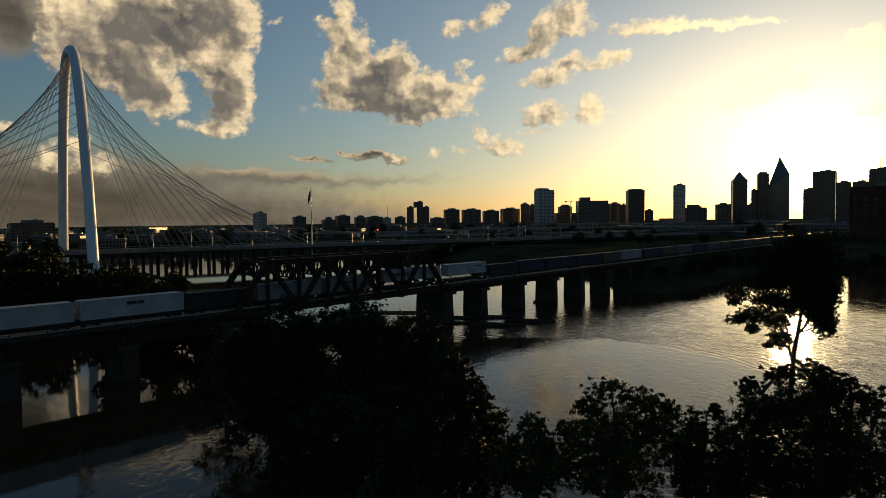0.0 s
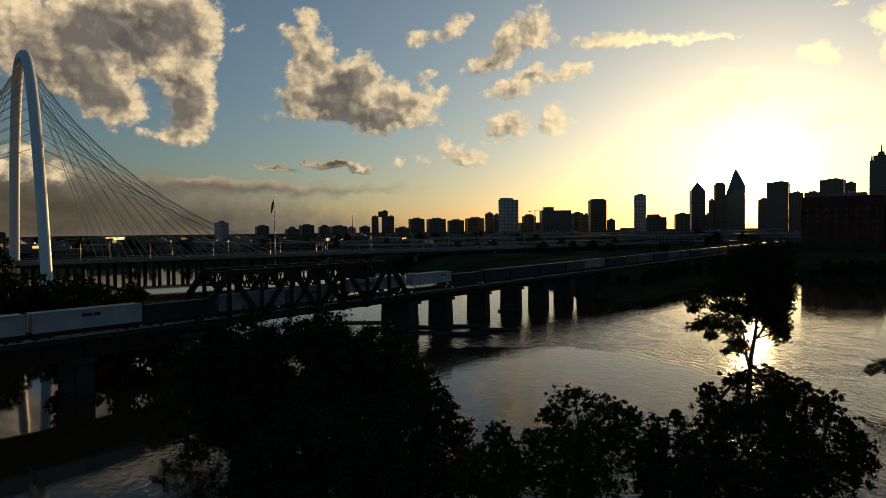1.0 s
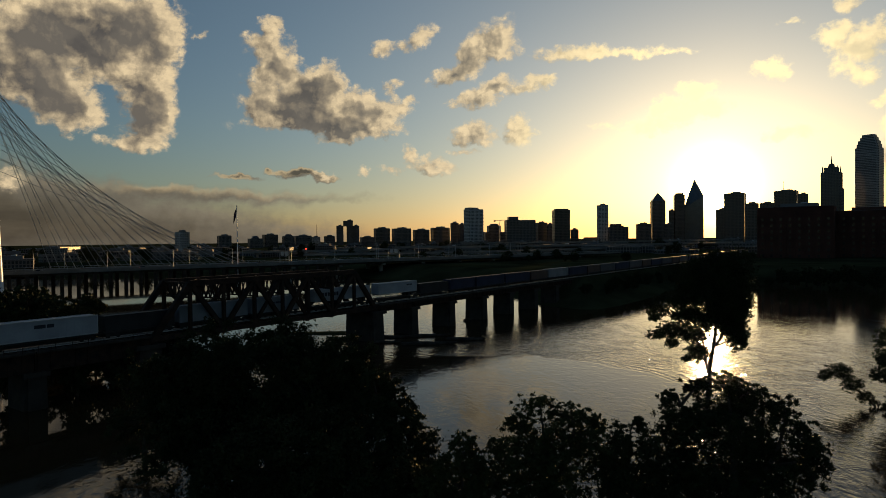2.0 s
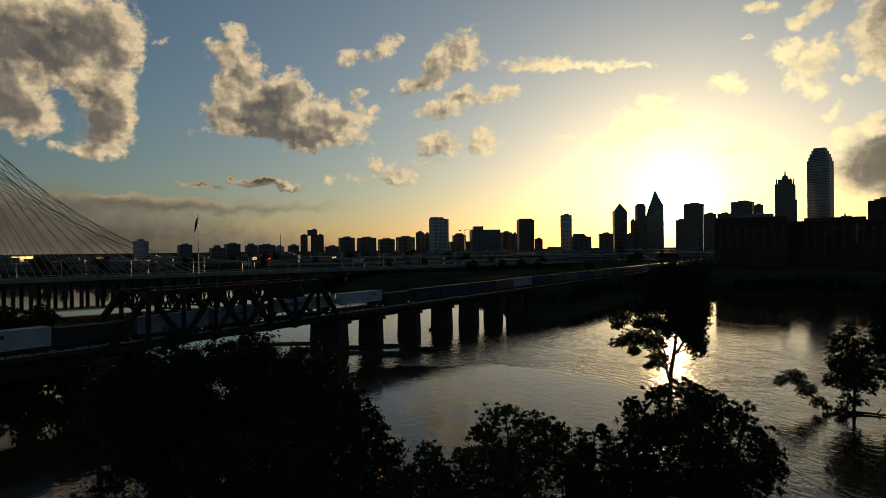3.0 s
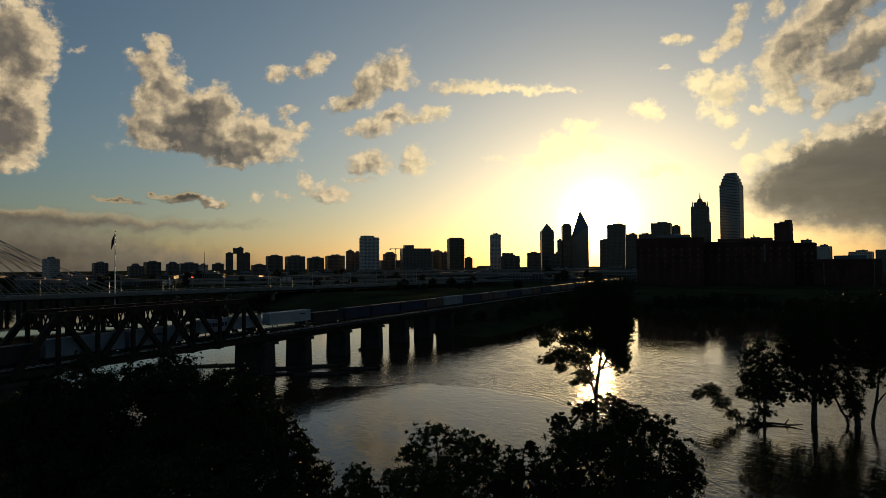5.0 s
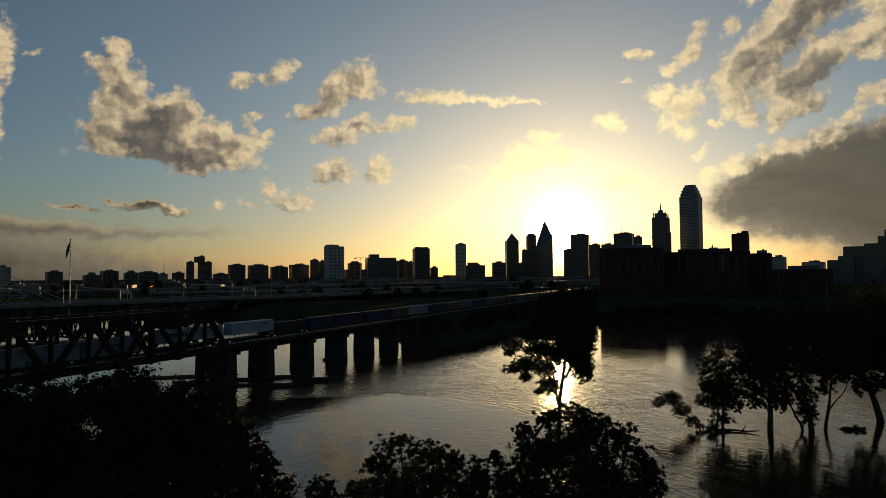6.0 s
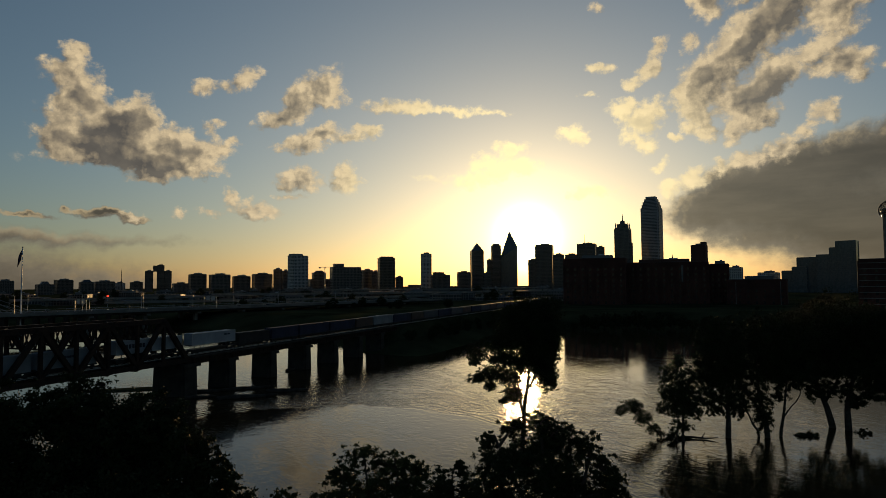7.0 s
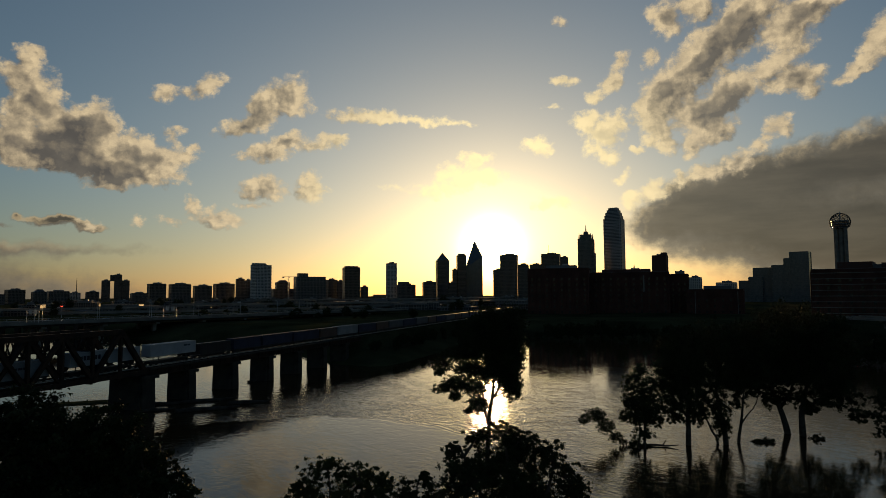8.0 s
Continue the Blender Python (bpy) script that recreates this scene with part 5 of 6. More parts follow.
t = brick_block(35.2, 620, 60, 52, 6, "large dark red brick jail block")
block(t, "stair_slot", -0.13, -0.118, -0.505, -0.49, 6, 44, CONCRETE)
t = brick_block(40.9, 640, 80, 48, 4, "long dark red brick block with narrow windows")
block(t, "stair_slot", 0.20, 0.23, -0.508, -0.49, 24, 40, CONCRETE)
block(t, "attic", -0.3, 0.28, -0.3, 0.4, 43, 46, F_BRICK)
t = brick_block(45.1, 660, 18, 46, 2, "brown brick wing with lit windows")
t = brick_block(47.9, 640, 50, 31, 4, "low dark brick block with pale corner shafts")
for x in (-0.36, 0.4):
    block(t, "corner_shaft", x, x + 0.012, -0.51, -0.49, 0, 24, CONCRETE)
t = brick_block(59.0, 520, 78, 44, -4, "wide brown brick block with grid facade", 60)
for i in range(9):
    block(t, "sill_band", -0.5, 0.5, -0.508, -0.5, 4 + i * 4, 4.5 + i * 4, CONCRETE)
block(t, "penthouse", -0.3, -0.02, -0.3, 0.2, 39, 44, F_BRICK)
block(t, "penthouse", 0.05, 0.16, -0.3, 0.2, 39, 43, F_BRICK)

# the glazed hall that throws the sun back to the river
p = bearing(-23.93) * 1500
to_sun, to_eye = SUN, (EYE - Vector((p.x, p.y, 20))).normalized()
facing = (to_sun + to_eye).normalized()
hall_turn = math.degrees(math.atan2(facing.x, -facing.y))
hall = thing("glass_hall", "low glazed hall flashing with reflected sunlight", "building", pose(p.x, p.y, 6, 0, 0, hall_turn))
part("wall", box(bmesh.new(), -40, 40, 0, 30, 0, 14), F_LOW, hall)
part("roof", box(bmesh.new(), -41, 41, -1, 31, 14, 15), ROOF, hall)
for i in range(8):
    part("window_pane", box(bmesh.new(), -38 + i * 9.6, -29 + i * 9.6, -0.15, -0.02, 7, 13), F_MIRROR, hall)

# low city fabric between the levee and the towers
rng = random.Random(7)
for i in range(230):
    az = rng.uniform(-38, 34)
    d = rng.uniform(720, 1650)
    w = rng.uniform(14, 50)
    tower("low_building", rng.choice(("low flat-roofed warehouse in the dark city fabric", "low pale commercial building beyond the levee", "plain low brick building by the highway")),
          az, d, w, rng.uniform(11, 19), rng.choice((F_LOW, F_DARK, F_GREY)), rng.uniform(-30, 30), w * rng.uniform(0.4, 0.9), plant=rng.random() < 0.4, category="building", base=5.0, bands=False)

# a tower crane over a building site
p = bearing(11.3) * 1560
crane = thing("tower_crane", "slender tower crane over the city roofs", "crane", pose(p.x, p.y, 6, 0, 0, -25))
bm = bmesh.new()
for x, y in ((-0.8, -0.8), (0.8, -0.8), (0.8, 0.8), (-0.8, 0.8)):
    beam(bm, (x, y, 0), (x, y, 64), 0.3, 0.3)
for z in np.arange(0, 63, 2.5):
    beam(bm, (-0.8, -0.8, z), (0.8, -0.8, z + 2.5), 0.18, 0.18)
    beam(bm, (0.8, 0.8, z), (-0.8, 0.8, z + 2.5), 0.18, 0.18)
part("crane_mast", bm, GALVANISED, crane)
part("jib", beam(bmesh.new(), (-14, 0, 64), (38, 0, 64), 0.9, 1.0), GALVANISED, crane)
part("counterweight", box(bmesh.new(), -14, -10, -1, 1, 61, 64), CONCRETE, crane)
part("cab", box(bmesh.new(), 0.8, 2.6, -1, 1, 61.5, 63.5), DARK_GLASS, crane)


# ---- trees ----
def leaf_mesh(name, clumps, leaf, rng, mat, parent, kind="stuff"):
    """Small leaf blades round clump centres: rows of (x, y, z, radius, count)."""
    centres, sizes = [], []
    for x, y, z, r, count in clumps:
        way = rng.normal(size=(count, 3))
        way /= np.linalg.norm(way, axis=1, keepdims=True)
        far = r * np.abs(rng.normal(0, 0.62, (count, 1)))
        centres.append(np.array((x, y, z)) + way * far * np.array((1, 1, 0.7)))
        sizes.append(leaf * rng.uniform(0.6, 1.3, count))
    c, size = np.concatenate(centres), np.concatenate(sizes)[:, None]
    n = len(c)
    a = rng.normal(size=(n, 3))
    a /= np.linalg.norm(a, axis=1, keepdims=True)
    b = np.cross(a, rng.normal(size=(n, 3)))
    b /= np.linalg.norm(b, axis=1, keepdims=True)
    a, b = a * size, b * size * 0.55
    blade = np.stack([c + a, c - a * 0.6 + b, c - a * 0.6 - b], 1).reshape(-1, 3)
    me = bpy.data.meshes.new(name)
    me.vertices.add(n * 3)
    me.vertices.foreach_set("co", blade.ravel())
    me.loops.add(n * 3)
    me.loops.foreach_set("vertex_index", np.arange(n * 3))
    me.polygons.add(n)
    me.polygons.foreach_set("loop_start", np.arange(n) * 3)
    me.materials.append(mat)
    me.update(calc_edges=True)
    me.validate()
    ob = new(name, me)
    ob.parent = parent
    return tagged(ob, kind=kind)


def stem_line(points, count, rng):
    """Evenly set points along a line of (dx, z), a little crooked."""
    points = [Vector((x, 0.0, z)) for x, z in points]
    run = np.cumsum([0.0] + [(b - a).length for a, b in zip(points, points[1:])])
    line = []
    for k in np.linspace(0, run[-1], count):
        line.append(Vector([np.interp(k, run, [p[i] for p in points]) + (0.06 * rng.normal() if 0 < k < run[-1] else 0.0) for i in range(3)]))
    line[0].z -= 1.5 if points[0].z < 2.0 else 0.0
    return line


def tree(label, x, y, base, lobes, trunk, leaf=0.3, clumps=26, per=260, seed=1, mat=None, lean=(0.0, 0.0), fork=0.35, uneven=0.16, fine=0.72, many=1.2, name="tree", clump_r=(0.12, 0.30), stems=()):
    """A tapered trunk with limbs to each lobe of the crown; lobes are (dx, dy, z, wide, high) from the foot.
    stems: the trunk and forks as lines of (dx, z), where they show."""
    rng = np.random.default_rng(seed)
    t = thing(name, label, "tree", pose(x, y, base, 0, 0, -math.degrees(math.atan2(x, y))))
    top = max(l[2] for l in lobes)
    low = min(l[2] - l[4] for l in lobes)
    bend = [Vector((lean[0] * k * k + 0.25 * rng.normal() * k, lean[1] * k * k + 0.25 * rng.normal() * k, -2.5 + (top + 1.5) * k)) for k in np.linspace(0, 1, 9)]
    wood = list(bend)
    if stems:
        bend = stem_line(stems[0], 9, rng)
        wood = bend[2:] + [p for line in stems[1:] for p in stem_line(line, 7, rng)]
    bm = tube(bmesh.new(), bend, [trunk * 1.35 * (1.25 - 1.1 * k) for k in np.linspace(0, 1, 9)], 9)
    part("trunk", bm, BARK, t, smooth=True)
    groups = []
    limbs = bmesh.new()
    for line in stems[1:]:
        tube(limbs, stem_line(line, 7, rng), [trunk * (0.8 - 0.55 * k) for k in np.linspace(0, 1, 7)], 7)
    mean_area = sum(l[3] * l[4] for l in lobes) / len(lobes)
    for dx, dy, z, wide, high in lobes:
        start = bend[int(min(7, max(1, 8 * (fork + 0.3 * rng.random()))))]
        goal = Vector((dx, dy, z))
        if stems:
            start = min(wood, key=lambda p: (p - goal).length + (4.0 if p.z > goal.z else 0.0))
        mid = start.lerp(goal, 0.5) + Vector((0.4 * rng.normal(), 0.4 * rng.normal(), 0.7))
        tube(limbs, [start, mid, goal], [trunk * 0.42, trunk * 0.28, trunk * 0.1], 6)
        share_of = min(2.2, max(0.35, wide * high / mean_area)) if stems else 1.0
        for k in range(int(clumps * (5.2 if stems else 1.9) * share_of)):
            way = rng.normal(size=3)
            way /= np.linalg.norm(way)
            far = rng.uniform(0.15, 1.0) ** 0.5
            bump = 1 + uneven * rng.normal()
            p = goal + Vector((way[0] * wide * far * bump, way[1] * wide * far * bump, way[2] * high * far * bump))
            if p.z < low - 1 + 0.6:
                continue
            r = (0.5 * (wide + high) if stems else wide) * rng.uniform(*clump_r)
            groups.append((p.x, p.y, p.z, r, int(per * 0.55 * many * rng.uniform(0.5, 1.4))))
            if k % (11 if stems else 4) == 0:
                tube(limbs, [goal.lerp(start, 0.25), goal.lerp(p, 0.5) + Vector((0, 0, 0.2)), p], [trunk * 0.16, trunk * 0.1, 0.03], 4)
    part("branchwork", limbs, BARK, t)
    leaf_mesh("crown", groups, leaf * fine, rng, mat or LEAF, t, "")
    return t


def at(az, d):
    v = bearing(az) * d
    return v.x, v.y


# the dark mass before the truss bridge
tree("large dark leafy tree standing in flood water before the truss bridge", *at(-9.0, 80), -1,
     [(0, 0, 16.2, 5.2, 4.4), (-5.5, 1, 14.6, 4.8, 4.5), (4.2, 0, 13.6, 4.4, 4.4), (0, -3, 9, 7, 5), (-8, -1, 9, 5.5, 5), (7, -2, 8, 5, 5)], 0.5, 0.32, 44, 360, 3)
tree("broad dark tree leaning out over the water", *at(-15.0, 84), -1,
     [(1, 0, 15.4, 4.2, 4.0), (-3.6, 0, 12.6, 4.0, 4.2), (3, -2, 11, 5, 5), (0, -3, 7, 6.5, 5)], 0.45, 0.32, 40, 330, 4)
tree("dark rounded tree at the edge of the thicket", *at(-3.2, 76), -1,
     [(0, 0, 15.6, 3.4, 3.2), (2.8, 0, 13.4, 3.4, 3.4), (-4, 0, 12.4, 4.5, 5), (1, -3, 8.5, 5.4, 5)], 0.4, 0.3, 38, 330, 5)
tree("low spreading tree over the water", *at(1.6, 68), -1,
     [(-1.8, 0, 14, 2.3, 2.4), (0.2, 0, 11, 2.8, 3), (1.6, 0, 7.5, 3.4, 3.2), (-3, -2, 8, 4.5, 5), (2.4, -3, 4.5, 4.2, 3.6)], 0.35, 0.28, 36, 320, 6)
tree("dark shrubby tree in the thicket", *at(-5.0, 62), -1,
     [(0, 0, 9, 5, 5), (-5, 0, 8, 5, 5), (5, -1, 6.5, 4.5, 4.5), (0, -4, 5, 6, 5)], 0.35, 0.28, 38, 330, 7)
tree("dark shrubby tree hanging over the water's edge", *at(-11.5, 64), -1,
     [(1, 0, 8, 4.6, 4.6), (-2.6, 0, 6.5, 3.6, 4), (4, -3, 4.5, 5, 4)], 0.35, 0.28, 34, 320, 27)
tree("thin dark sapling beside the railway piers", *at(-19.0, 96), -1,
     [(0, 0, 11, 3.4, 3.4), (2, 1, 8, 3, 3), (-2, 0, 6, 3, 3)], 0.25, 0.28, 22, 170, 8)
# the bushy trees in the foreground
tree("small bushy tree standing in the flood", *at(7.50, 59), -1,
     [(0.4, 0.5, 10.5, 1.5, 1.4), (-0.8, -0.3, 8.9, 1.5, 1.5), (1.5, 0.2, 8.6, 1.5, 1.9), (-2.3, 0.5, 6.9, 1.9, 1.9), (0.3, 0.6, 5.8, 2.6, 2.1)], 0.25, 0.19, 28, 95, 9, stems=[[(0.0, 1.0), (0.2, 6.4), (0.4, 10.1)]], mat=LEAF_OLIVE, clump_r=(0.10, 0.24))
tree("olive-green bushy tree standing in the flood", *at(15.31, 63), -1,
     [(-0.7, 1.1, 13.3, 2.4, 1.0), (-2.6, -0.5, 11.7, 1.6, 1.6), (2.3, 0.7, 12.4, 2.1, 1.3), (-3.9, -0.7, 9.0, 2.0, 2.2), (0.1, 0.0, 9.0, 3.7, 3.1), (3.9, -0.7, 10.7, 1.9, 2.0), (-5.7, 0.4, 5.6, 2.0, 2.0), (4.8, 0.3, 11.8, 0.9, 0.9), (-0.5, -0.4, 5.4, 4.8, 2.8)], 0.3, 0.19, 30, 100, 10, stems=[[(0.0, 1.0), (0.0, 7.1), (-0.5, 12.6)], [(0.0, 3.2), (-2.1, 8.6), (-2.6, 11.4)], [(0.0, 3.2), (2.2, 8.9), (2.7, 11.9)]], mat=LEAF_OLIVE, clump_r=(0.10, 0.24))
tree("dark bushy tree in the near thicket", *at(22.04, 63), -1,
     [(-0.4, -0.5, 10.6, 1.4, 1.8), (-1.4, -0.0, 7.9, 2.4, 2.5), (1.2, 0.1, 12.2, 0.6, 0.7), (2.2, -0.7, 9.8, 1.4, 2.4), (0.5, -1.2, 5.9, 3.5, 2.7)], 0.28, 0.19, 30, 100, 11, stems=[[(0.0, 1.0), (0.0, 6.4), (0.5, 11.6)]], clump_r=(0.10, 0.24))
tree("large round-crowned dark tree in front of the river bend", *at(30.83, 67), -1,
     [(-0.9, -0.5, 15.9, 2.2, 1.0), (-3.5, 0.7, 14.9, 1.6, 1.0), (-6.2, -0.4, 13.9, 1.1, 1.1), (1.0, -0.7, 14.9, 2.1, 1.2), (3.7, -0.3, 13.5, 1.8, 1.5), (5.5, -0.5, 11.3, 1.8, 1.9), (6.4, 0.3, 8.6, 1.6, 2.4), (-4.6, -1.0, 10.9, 2.7, 3.1), (-0.0, 1.7, 11.3, 4.2, 3.6), (2.8, 1.4, 7.4, 4.0, 3.2), (-5.6, -1.4, 6.4, 2.9, 3.2), (-1.5, 0.2, 5.4, 4.8, 2.7)], 0.45, 0.19, 34, 120, 12, stems=[[(0.0, 1.0), (-0.1, 7.2), (-0.7, 14.8)], [(-0.0, 3.5), (-3.0, 9.0), (-5.0, 13.2)], [(-0.0, 3.5), (3.3, 9.3), (4.2, 13.1)]], clump_r=(0.10, 0.24))
# the tall open-crowned tree against the sun
tree("tall open-crowned tree silhouetted against the low sun", *at(28.64, 105), -1,
     [(2.2, 1.5, 25.2, 4.4, 2.7), (-0.9, -0.5, 22.6, 3.6, 2.7), (3.8, 0.6, 21.7, 2.7, 2.6), (-3.8, 1.1, 20.0, 3.0, 1.4), (-7.1, 0.3, 18.3, 1.8, 1.2), (1.7, 0.1, 19.3, 2.3, 2.2), (4.1, 0.4, 18.5, 1.7, 2.4), (-2.1, 0.5, 17.7, 2.1, 1.5), (-4.7, -0.1, 15.4, 2.6, 1.3), (-7.1, 0.1, 14.6, 1.5, 0.9), (-5.1, 0.3, 13.3, 1.1, 0.7), (4.0, -0.7, 15.1, 1.7, 2.2), (5.0, 0.1, 13.8, 0.6, 0.7), (-1.7, 0.4, 14.8, 1.8, 1.3), (-1.4, -0.2, 12.1, 1.9, 1.2), (-3.0, 0.0, 11.0, 0.7, 0.4), (2.6, -0.3, 16.5, 1.3, 1.5), (-7.7, 0.1, 17.1, 0.9, 0.6), (3.0, 1.3, 20.1, 2.7, 3.1), (0.4, -0.6, 21.2, 2.7, 2.6), (3.5, -0.1, 16.9, 1.9, 2.6), (0.6, 1.4, 23.9, 3.6, 2.7), (-3.6, 0.1, 18.0, 1.9, 1.1), (-0.2, -0.1, 16.6, 1.7, 1.3), (1.2, 0.3, 17.7, 1.7, 2.0), (4.3, -1.0, 20.3, 2.1, 2.9)], 0.29, 0.2, 64, 40, 14, stems=[[(0.0, 1.0), (0.3, 10.1), (1.0, 13.4), (1.2, 16.7), (1.6, 20.3), (2.2, 24.8)], [(0.2, 8.6), (-0.3, 11.2), (-0.6, 13.9), (-1.7, 18.4)], [(1.0, 13.1), (2.7, 15.8), (4.1, 18.5)], [(-0.3, 12.1), (-2.7, 15.7), (-5.4, 17.9)]], fork=0.5, uneven=0.2, clump_r=(0.12, 0.26))
# the flooded grove
tree("leaning half-drowned shrub in the flood", *at(40.56, 128), -1,
     [(-7.8, 0.3, 5.6, 1.3, 1.0), (-5.8, 0.6, 6.4, 2.0, 1.4), (-3.9, -0.3, 4.5, 1.7, 1.4), (-2.1, -0.6, 2.6, 1.4, 1.0), (-0.7, 0.1, 1.6, 1.0, 0.6)], 0.12, 0.17, 30, 34, 15, stems=[[(-0.0, 0.6), (-2.1, 2.6), (-4.3, 4.7), (-7.1, 6.1)], [(-0.0, 0.8), (-1.1, 2.9), (-2.6, 3.8)]], clump_r=(0.10, 0.25))
tree("slim tree standing in flood water", *at(41.99, 126), -1,
     [(-0.5, 0.1, 15.3, 1.4, 1.4), (-1.9, -0.1, 12.9, 2.1, 2.0), (0.8, -0.8, 12.5, 2.1, 2.2), (-1.5, -0.4, 9.6, 2.8, 2.2), (1.2, 0.3, 9.1, 2.4, 2.2), (-3.5, -0.7, 6.9, 1.4, 1.1), (-0.7, 1.1, 6.6, 2.8, 1.8), (2.3, 0.5, 6.4, 1.4, 1.4), (-0.3, -0.9, 3.8, 2.1, 1.1), (-1.9, 0.3, 2.0, 1.1, 0.6)], 0.17, 0.19, 34, 56, 16, stems=[[(-0.0, 0.4), (-0.0, 4.6), (-0.3, 9.7), (-0.5, 14.7)], [(-1.2, 0.9), (-1.0, 3.5), (-1.2, 8.6)]], clump_r=(0.10, 0.25))
tree("tall dark tree of the flooded grove", *at(45.32, 132), -1,
     [(-2.2, 0.9, 21.8, 2.7, 1.9), (-1.5, -1.5, 18.0, 4.3, 4.0), (-3.6, 0.2, 12.9, 2.7, 3.2), (1.2, -0.5, 15.6, 3.5, 3.5), (-0.7, -1.1, 9.1, 3.7, 2.3), (-3.3, -0.2, 7.6, 2.1, 1.5), (-2.0, -0.1, 5.7, 1.9, 1.2), (1.3, 0.2, 6.8, 1.4, 1.6), (-0.1, 0.9, 12.8, 3.7, 3.1)], 0.33, 0.24, 24, 130, 17, stems=[[(0.1, 0.4), (0.2, 5.0), (0.1, 10.2), (-0.9, 17.4)], [(0.1, 6.1), (-2.1, 9.0), (-3.4, 12.1)], [(0.2, 7.1), (1.7, 10.3), (1.9, 14.4)]])
tree("leaning twin-stemmed tree of the flooded grove", *at(48.11, 135), -1,
     [(-0.1, -0.6, 20.1, 5.8, 4.4), (-1.7, 0.9, 13.8, 4.2, 4.0), (-2.7, -0.6, 8.8, 2.6, 2.9), (-0.4, -0.8, 6.5, 1.8, 4.0), (-0.1, 0.6, 3.7, 1.3, 2.1), (-4.2, 0.1, 5.8, 1.3, 1.9), (1.8, 0.5, 14.3, 3.2, 3.5)], 0.33, 0.24, 24, 130, 18, stems=[[(0.4, 0.5), (0.0, 4.4), (-1.1, 9.0), (-1.1, 16.3)], [(-0.9, 0.9), (-2.0, 3.2), (-3.2, 5.9), (-3.9, 8.8)]])
tree("slender tree with bare lower limbs in the flood", *at(49.12, 137), -1,
     [(3.2, -0.3, 19.4, 4.0, 4.8), (1.3, 1.1, 11.0, 2.5, 2.3), (-0.1, -0.3, 8.8, 1.3, 1.4), (3.8, -1.5, 14.1, 3.5, 2.9), (2.2, -0.7, 15.4, 3.5, 3.1)], 0.2, 0.24, 24, 120, 19, stems=[[(-0.1, 0.4), (0.4, 3.9), (1.0, 7.1), (1.2, 10.2), (2.3, 16.4)], [(0.6, 4.5), (2.3, 7.0), (3.4, 8.8), (4.1, 11.4)], [(1.1, 9.1), (3.0, 12.4), (4.4, 14.5)]])
tree("broad dark leaning tree of the flooded grove", *at(52.70, 150), -1,
     [(0.3, -1.7, 21.8, 7.6, 5.3), (-0.5, -0.3, 13.8, 7.0, 4.4), (-4.1, -0.9, 9.6, 2.5, 2.1), (-2.4, 0.1, 7.2, 2.5, 1.6), (0.8, -0.3, 8.8, 3.6, 2.1), (-5.2, -1.8, 15.3, 4.2, 4.7)], 0.42, 0.26, 26, 150, 20, stems=[[(0.3, 0.1), (-0.6, 3.5), (-1.8, 7.2), (-3.0, 10.8), (-2.4, 18.9)], [(-1.3, 5.8), (0.8, 9.9), (2.0, 14.5)]])
tree("broad dark tree at the grove's edge", *at(53.65, 149), -1,
     [(3.9, 1.9, 20.9, 6.6, 5.2), (5.2, 0.5, 13.8, 4.9, 4.9), (7.2, 0.7, 8.7, 3.3, 2.4), (9.6, -0.9, 6.0, 2.2, 1.3), (3.1, 0.5, 8.4, 3.8, 2.4), (1.2, 1.0, 6.4, 2.1, 1.6), (0.5, -0.4, 14.7, 4.9, 4.1)], 0.42, 0.26, 26, 150, 21, stems=[[(0.2, 0.1), (-0.0, 5.1), (0.9, 10.2), (3.2, 19.3)], [(-0.0, 5.1), (3.2, 8.7), (7.1, 10.6)]])
tree("riverside tree with low branches by the flooded road", *at(59.53, 148), -1,
     [(-1.4, -0.3, 9.6, 2.1, 2.1), (-3.0, -0.4, 6.5, 1.4, 1.1), (-1.3, -0.7, 5.5, 1.7, 1.5), (-1.9, 0.2, 3.1, 1.6, 1.1), (1.6, -0.1, 8.4, 3.4, 4.2)], 0.22, 0.22, 18, 110, 22, stems=[[(-0.0, 0.4), (-0.3, 4.1), (0.4, 10.4)]])
for n, (az, d, h) in enumerate(((50.6, 139, 0.6), (51.2, 140, 0.9), (41.9, 128, 0.7), (54.6, 147, 0.8), (41.2, 127, 0.9))):
    tree("low half-drowned shrub breaking the water surface", *at(az, d), -0.6,
         [(0, 0, 0.5 + 0.3 * h, 0.8, h), (0.9, 0.3, 0.5, 0.6, 0.8 * h), (-0.9, 0.2, 0.4, 0.6, 0.7 * h)], 0.04, 0.17, 34, 60, 80 + n, name="shrub")

# trees along the far side of the tracks and the far shore
def grove(rows, seed, group):
    rng = random.Random(seed)
    masters = []
    for k in range(3):
        m = tree("dark riverside tree on the far bank", 0, 0, -60,
                 [(0, 0, 9.5, 3.8, 3), (-3, 1, 7, 3.4, 3), (3, -1, 7, 3.4, 3), (0, 0, 4.4, 4.4, 3)], 0.3, 0.6, 20, 42, seed + k, fine=1.0, many=1.0)
        tagged(m, group=group)
        masters.append(m)
    first = [True] * 3
    for i, (az, d, size) in enumerate(rows):
        x, y = at(az, d)
        m = pose(x, y, max(-0.6, ground_height(x, y) - 0.4), 0, 0, rng.uniform(0, 360)) @ Matrix.Diagonal((size, size, size * rng.uniform(0.85, 1.15), 1))
        k = i % 3
        if first[k]:
            masters[k].matrix_world = m
            first[k] = False
        else:
            c = copy_thing(masters[k], Matrix.Identity(4))
            c.matrix_world = m


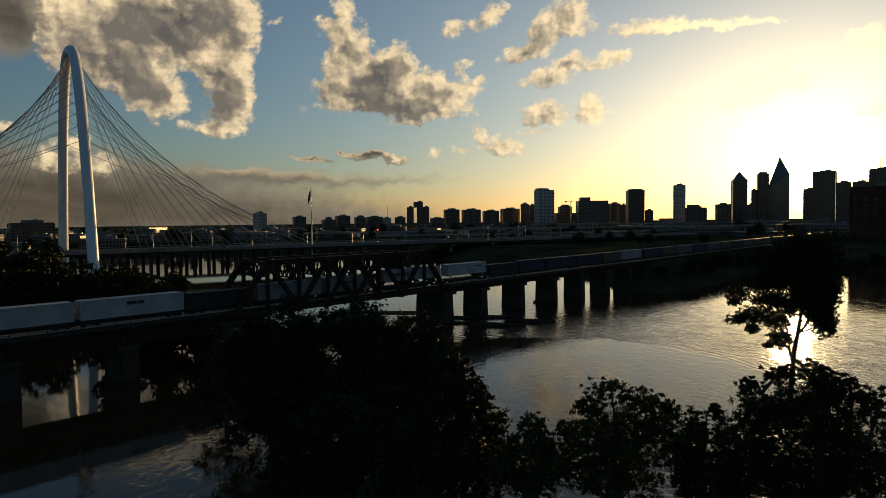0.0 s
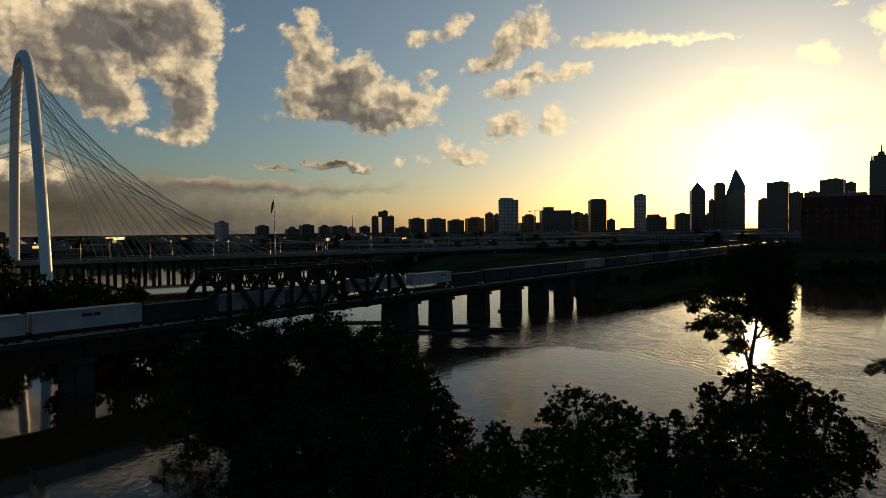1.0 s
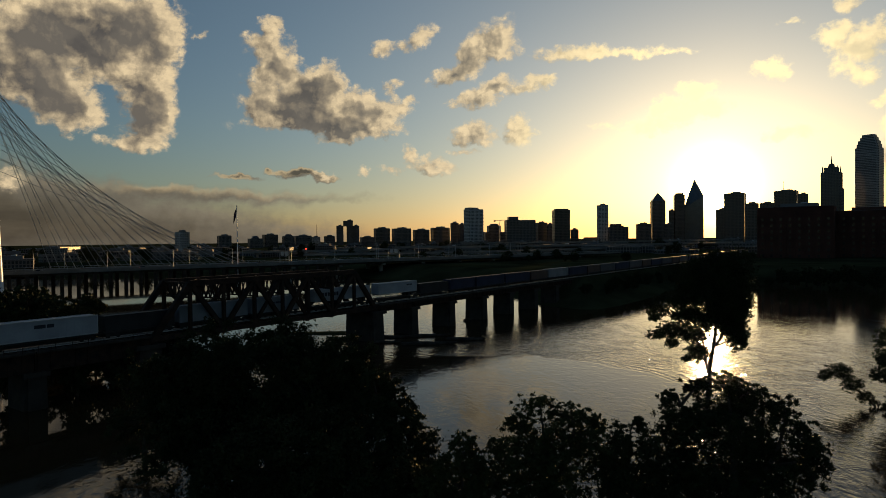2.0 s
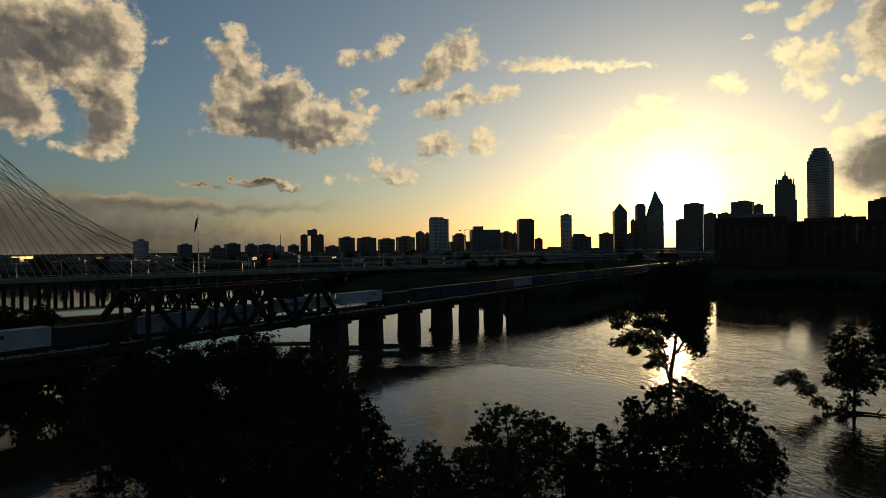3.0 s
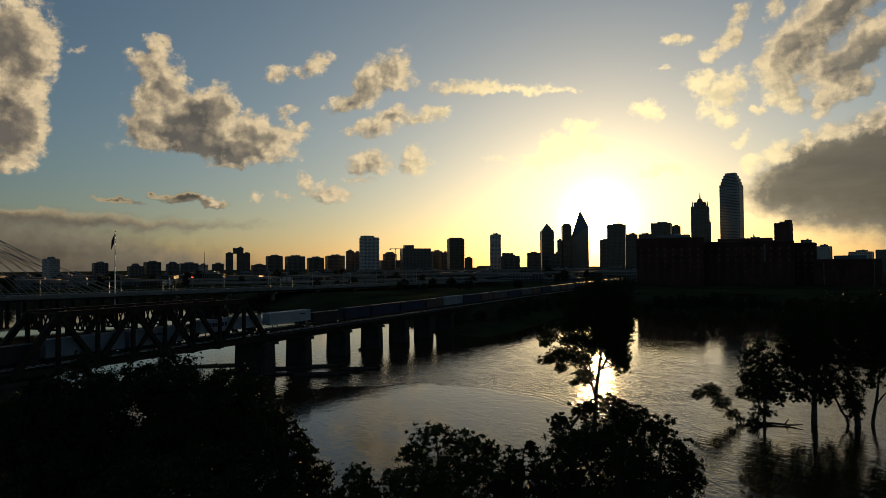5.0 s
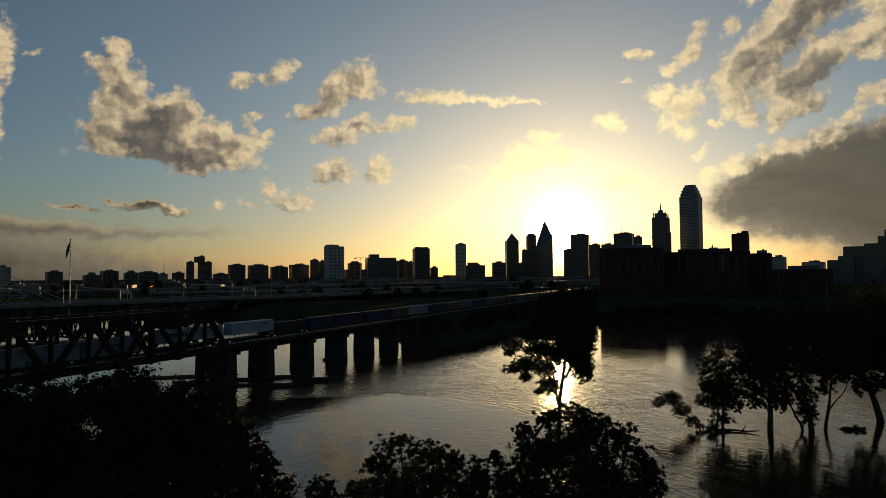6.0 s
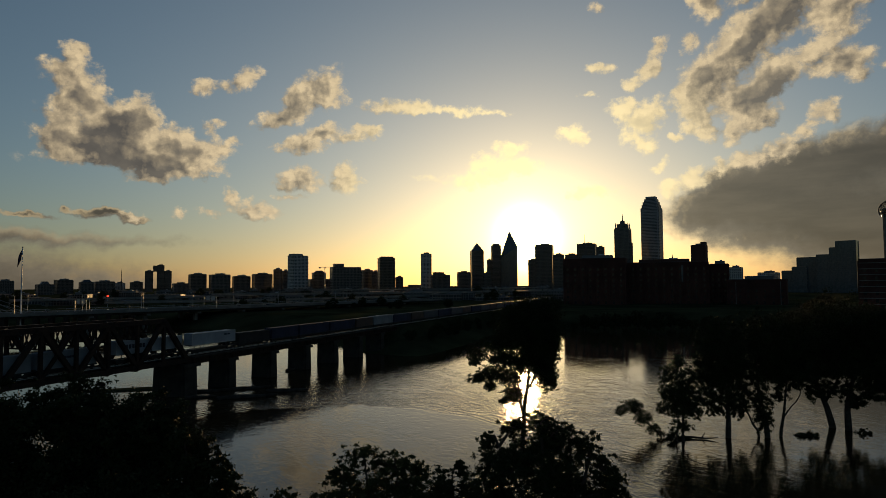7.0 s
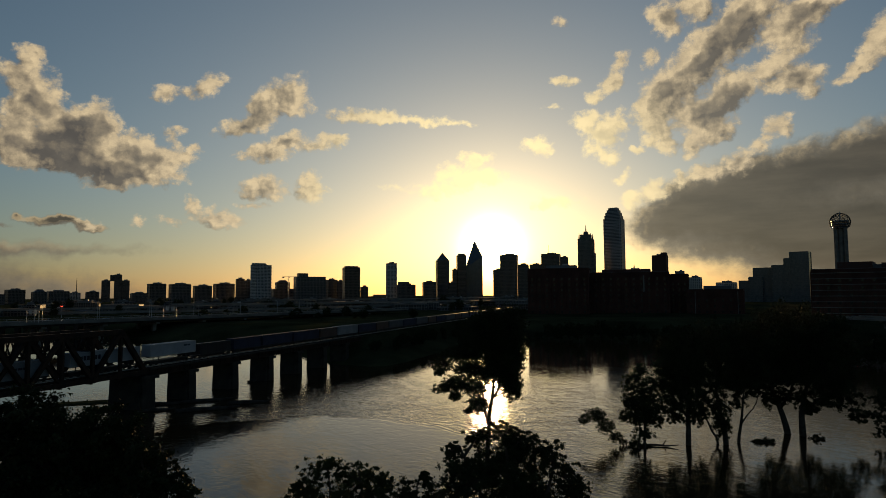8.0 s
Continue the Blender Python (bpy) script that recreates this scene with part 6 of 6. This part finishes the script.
rows = []
rng = random.Random(5)
for i in range(34):
    az = -38 + 15.5 * i / 33
    rows.append((az + rng.uniform(-0.4, 0.4), rng.uniform(205, 260), (1.75 if az < -31 else 1.2 if az < -27 else 1.0) * rng.uniform(0.8, 1.15)))
for i in range(16):
    rows.append((-27.5 + 11.0 * i / 15 + rng.uniform(-0.3, 0.3), rng.uniform(136, 160), rng.uniform(0.55, 0.85)))
grove(rows, 40, "trees behind the railway")
rows = []
for i in range(46):
    az = 27 + 40 * i / 45
    x_d = rng.uniform(375, 430) if az < 45 else rng.uniform(330, 400) if az < 52 else rng.uniform(290, 350)
    rows.append((az, x_d, rng.uniform(0.5, 0.95) * (0.5 if 24 < az < 34 else 1.0)))
for i in range(40):
    p = rail_point(104 + 7.5 * i, rng.uniform(-13, -7))
    rows.append((math.degrees(math.atan2(p.x, p.y)), math.hypot(p.x, p.y), rng.uniform(0.35, 0.6)))
for i in range(26):
    rows.append((rng.uniform(3, 24), rng.uniform(520, 640), rng.uniform(0.4, 0.8)))
for i in range(70):
    rows.append((rng.uniform(-38, 30), rng.uniform(660, 1500), rng.uniform(0.7, 1.3)))
grove(rows, 60, "trees on the far shore")

# drifting logs and a low bar of silt at the piers
def drift_log(x, y, length, turn, thick=1.0):
    t = thing("drift_log", "dark drifted log lying in the shallows by the piers", "log", pose(x, y, 0.16, 0, 0, turn), "drift logs")
    bm = tube(bmesh.new(), [(-length / 2, 0, 0), (-length / 6, 0.25, 0.08), (length / 5, 0.05, 0.02), (length / 2, 0, 0.3)], [0.4 * thick, 0.42 * thick, 0.33 * thick, 0.14 * thick], 8)
    part("stem", bm, LOG, t)
    part("branch", tube(bmesh.new(), [(length * 0.1, 0.2, 0.1), (length * 0.2, 1.2, 0.9)], [0.14, 0.05], 6), LOG, t)
    root = bmesh.new()
    for k in range(5):
        a = 2 * math.pi * k / 5
        tube(root, [(-length / 2 + 0.2, 0, 0), (-length / 2 - 0.4, 0.5 * math.cos(a), 0.15 + 0.5 * math.sin(a))], [0.2 * thick, 0.05], 5)
    part("roots", root, LOG, t)


for x, y, length, turn, thick in ((4.5, 187, 12, -4, 1.5), (16, 187.5, 13, 3, 1.5), (15, 173.5, 15, -2, 1.7), (26, 179, 11, -9, 1.6), (22, 212, 5, 12, 1.0),
                                  (3.5, 178, 8, -6, 1.2), (33, 222, 4, 40, 1.4)):
    drift_log(x, y, length, turn, thick)
# the waterlogged branch beside the slim tree
p = at(43.1, 129)
drift_log(p[0], p[1], 7, -38, 0.5)
bm = bmesh.new()
ring = []
for k in range(28):
    a = 2 * math.pi * k / 28
    r = 1 + 0.18 * math.sin(3 * a) + 0.1 * math.cos(5 * a)
    ring.append((bm.verts.new((20 * r * math.cos(a), 3.4 * r * math.sin(a), -0.4)), bm.verts.new((14 * r * math.cos(a), 1.8 * r * math.sin(a), 0.35))))
for k in range(28):
    j = (k + 1) % 28
    bm.faces.new((ring[k][0], ring[j][0], ring[j][1], ring[k][1]))
bm.faces.new([v[1] for v in ring])
silt = tagged(part("silt_bar", bm, GRASS), "low muddy bar breaking the water at the piers", "mud bar", kind="structure")
silt.matrix_world = pose(-15, 200, 0, 0, 0, -6)
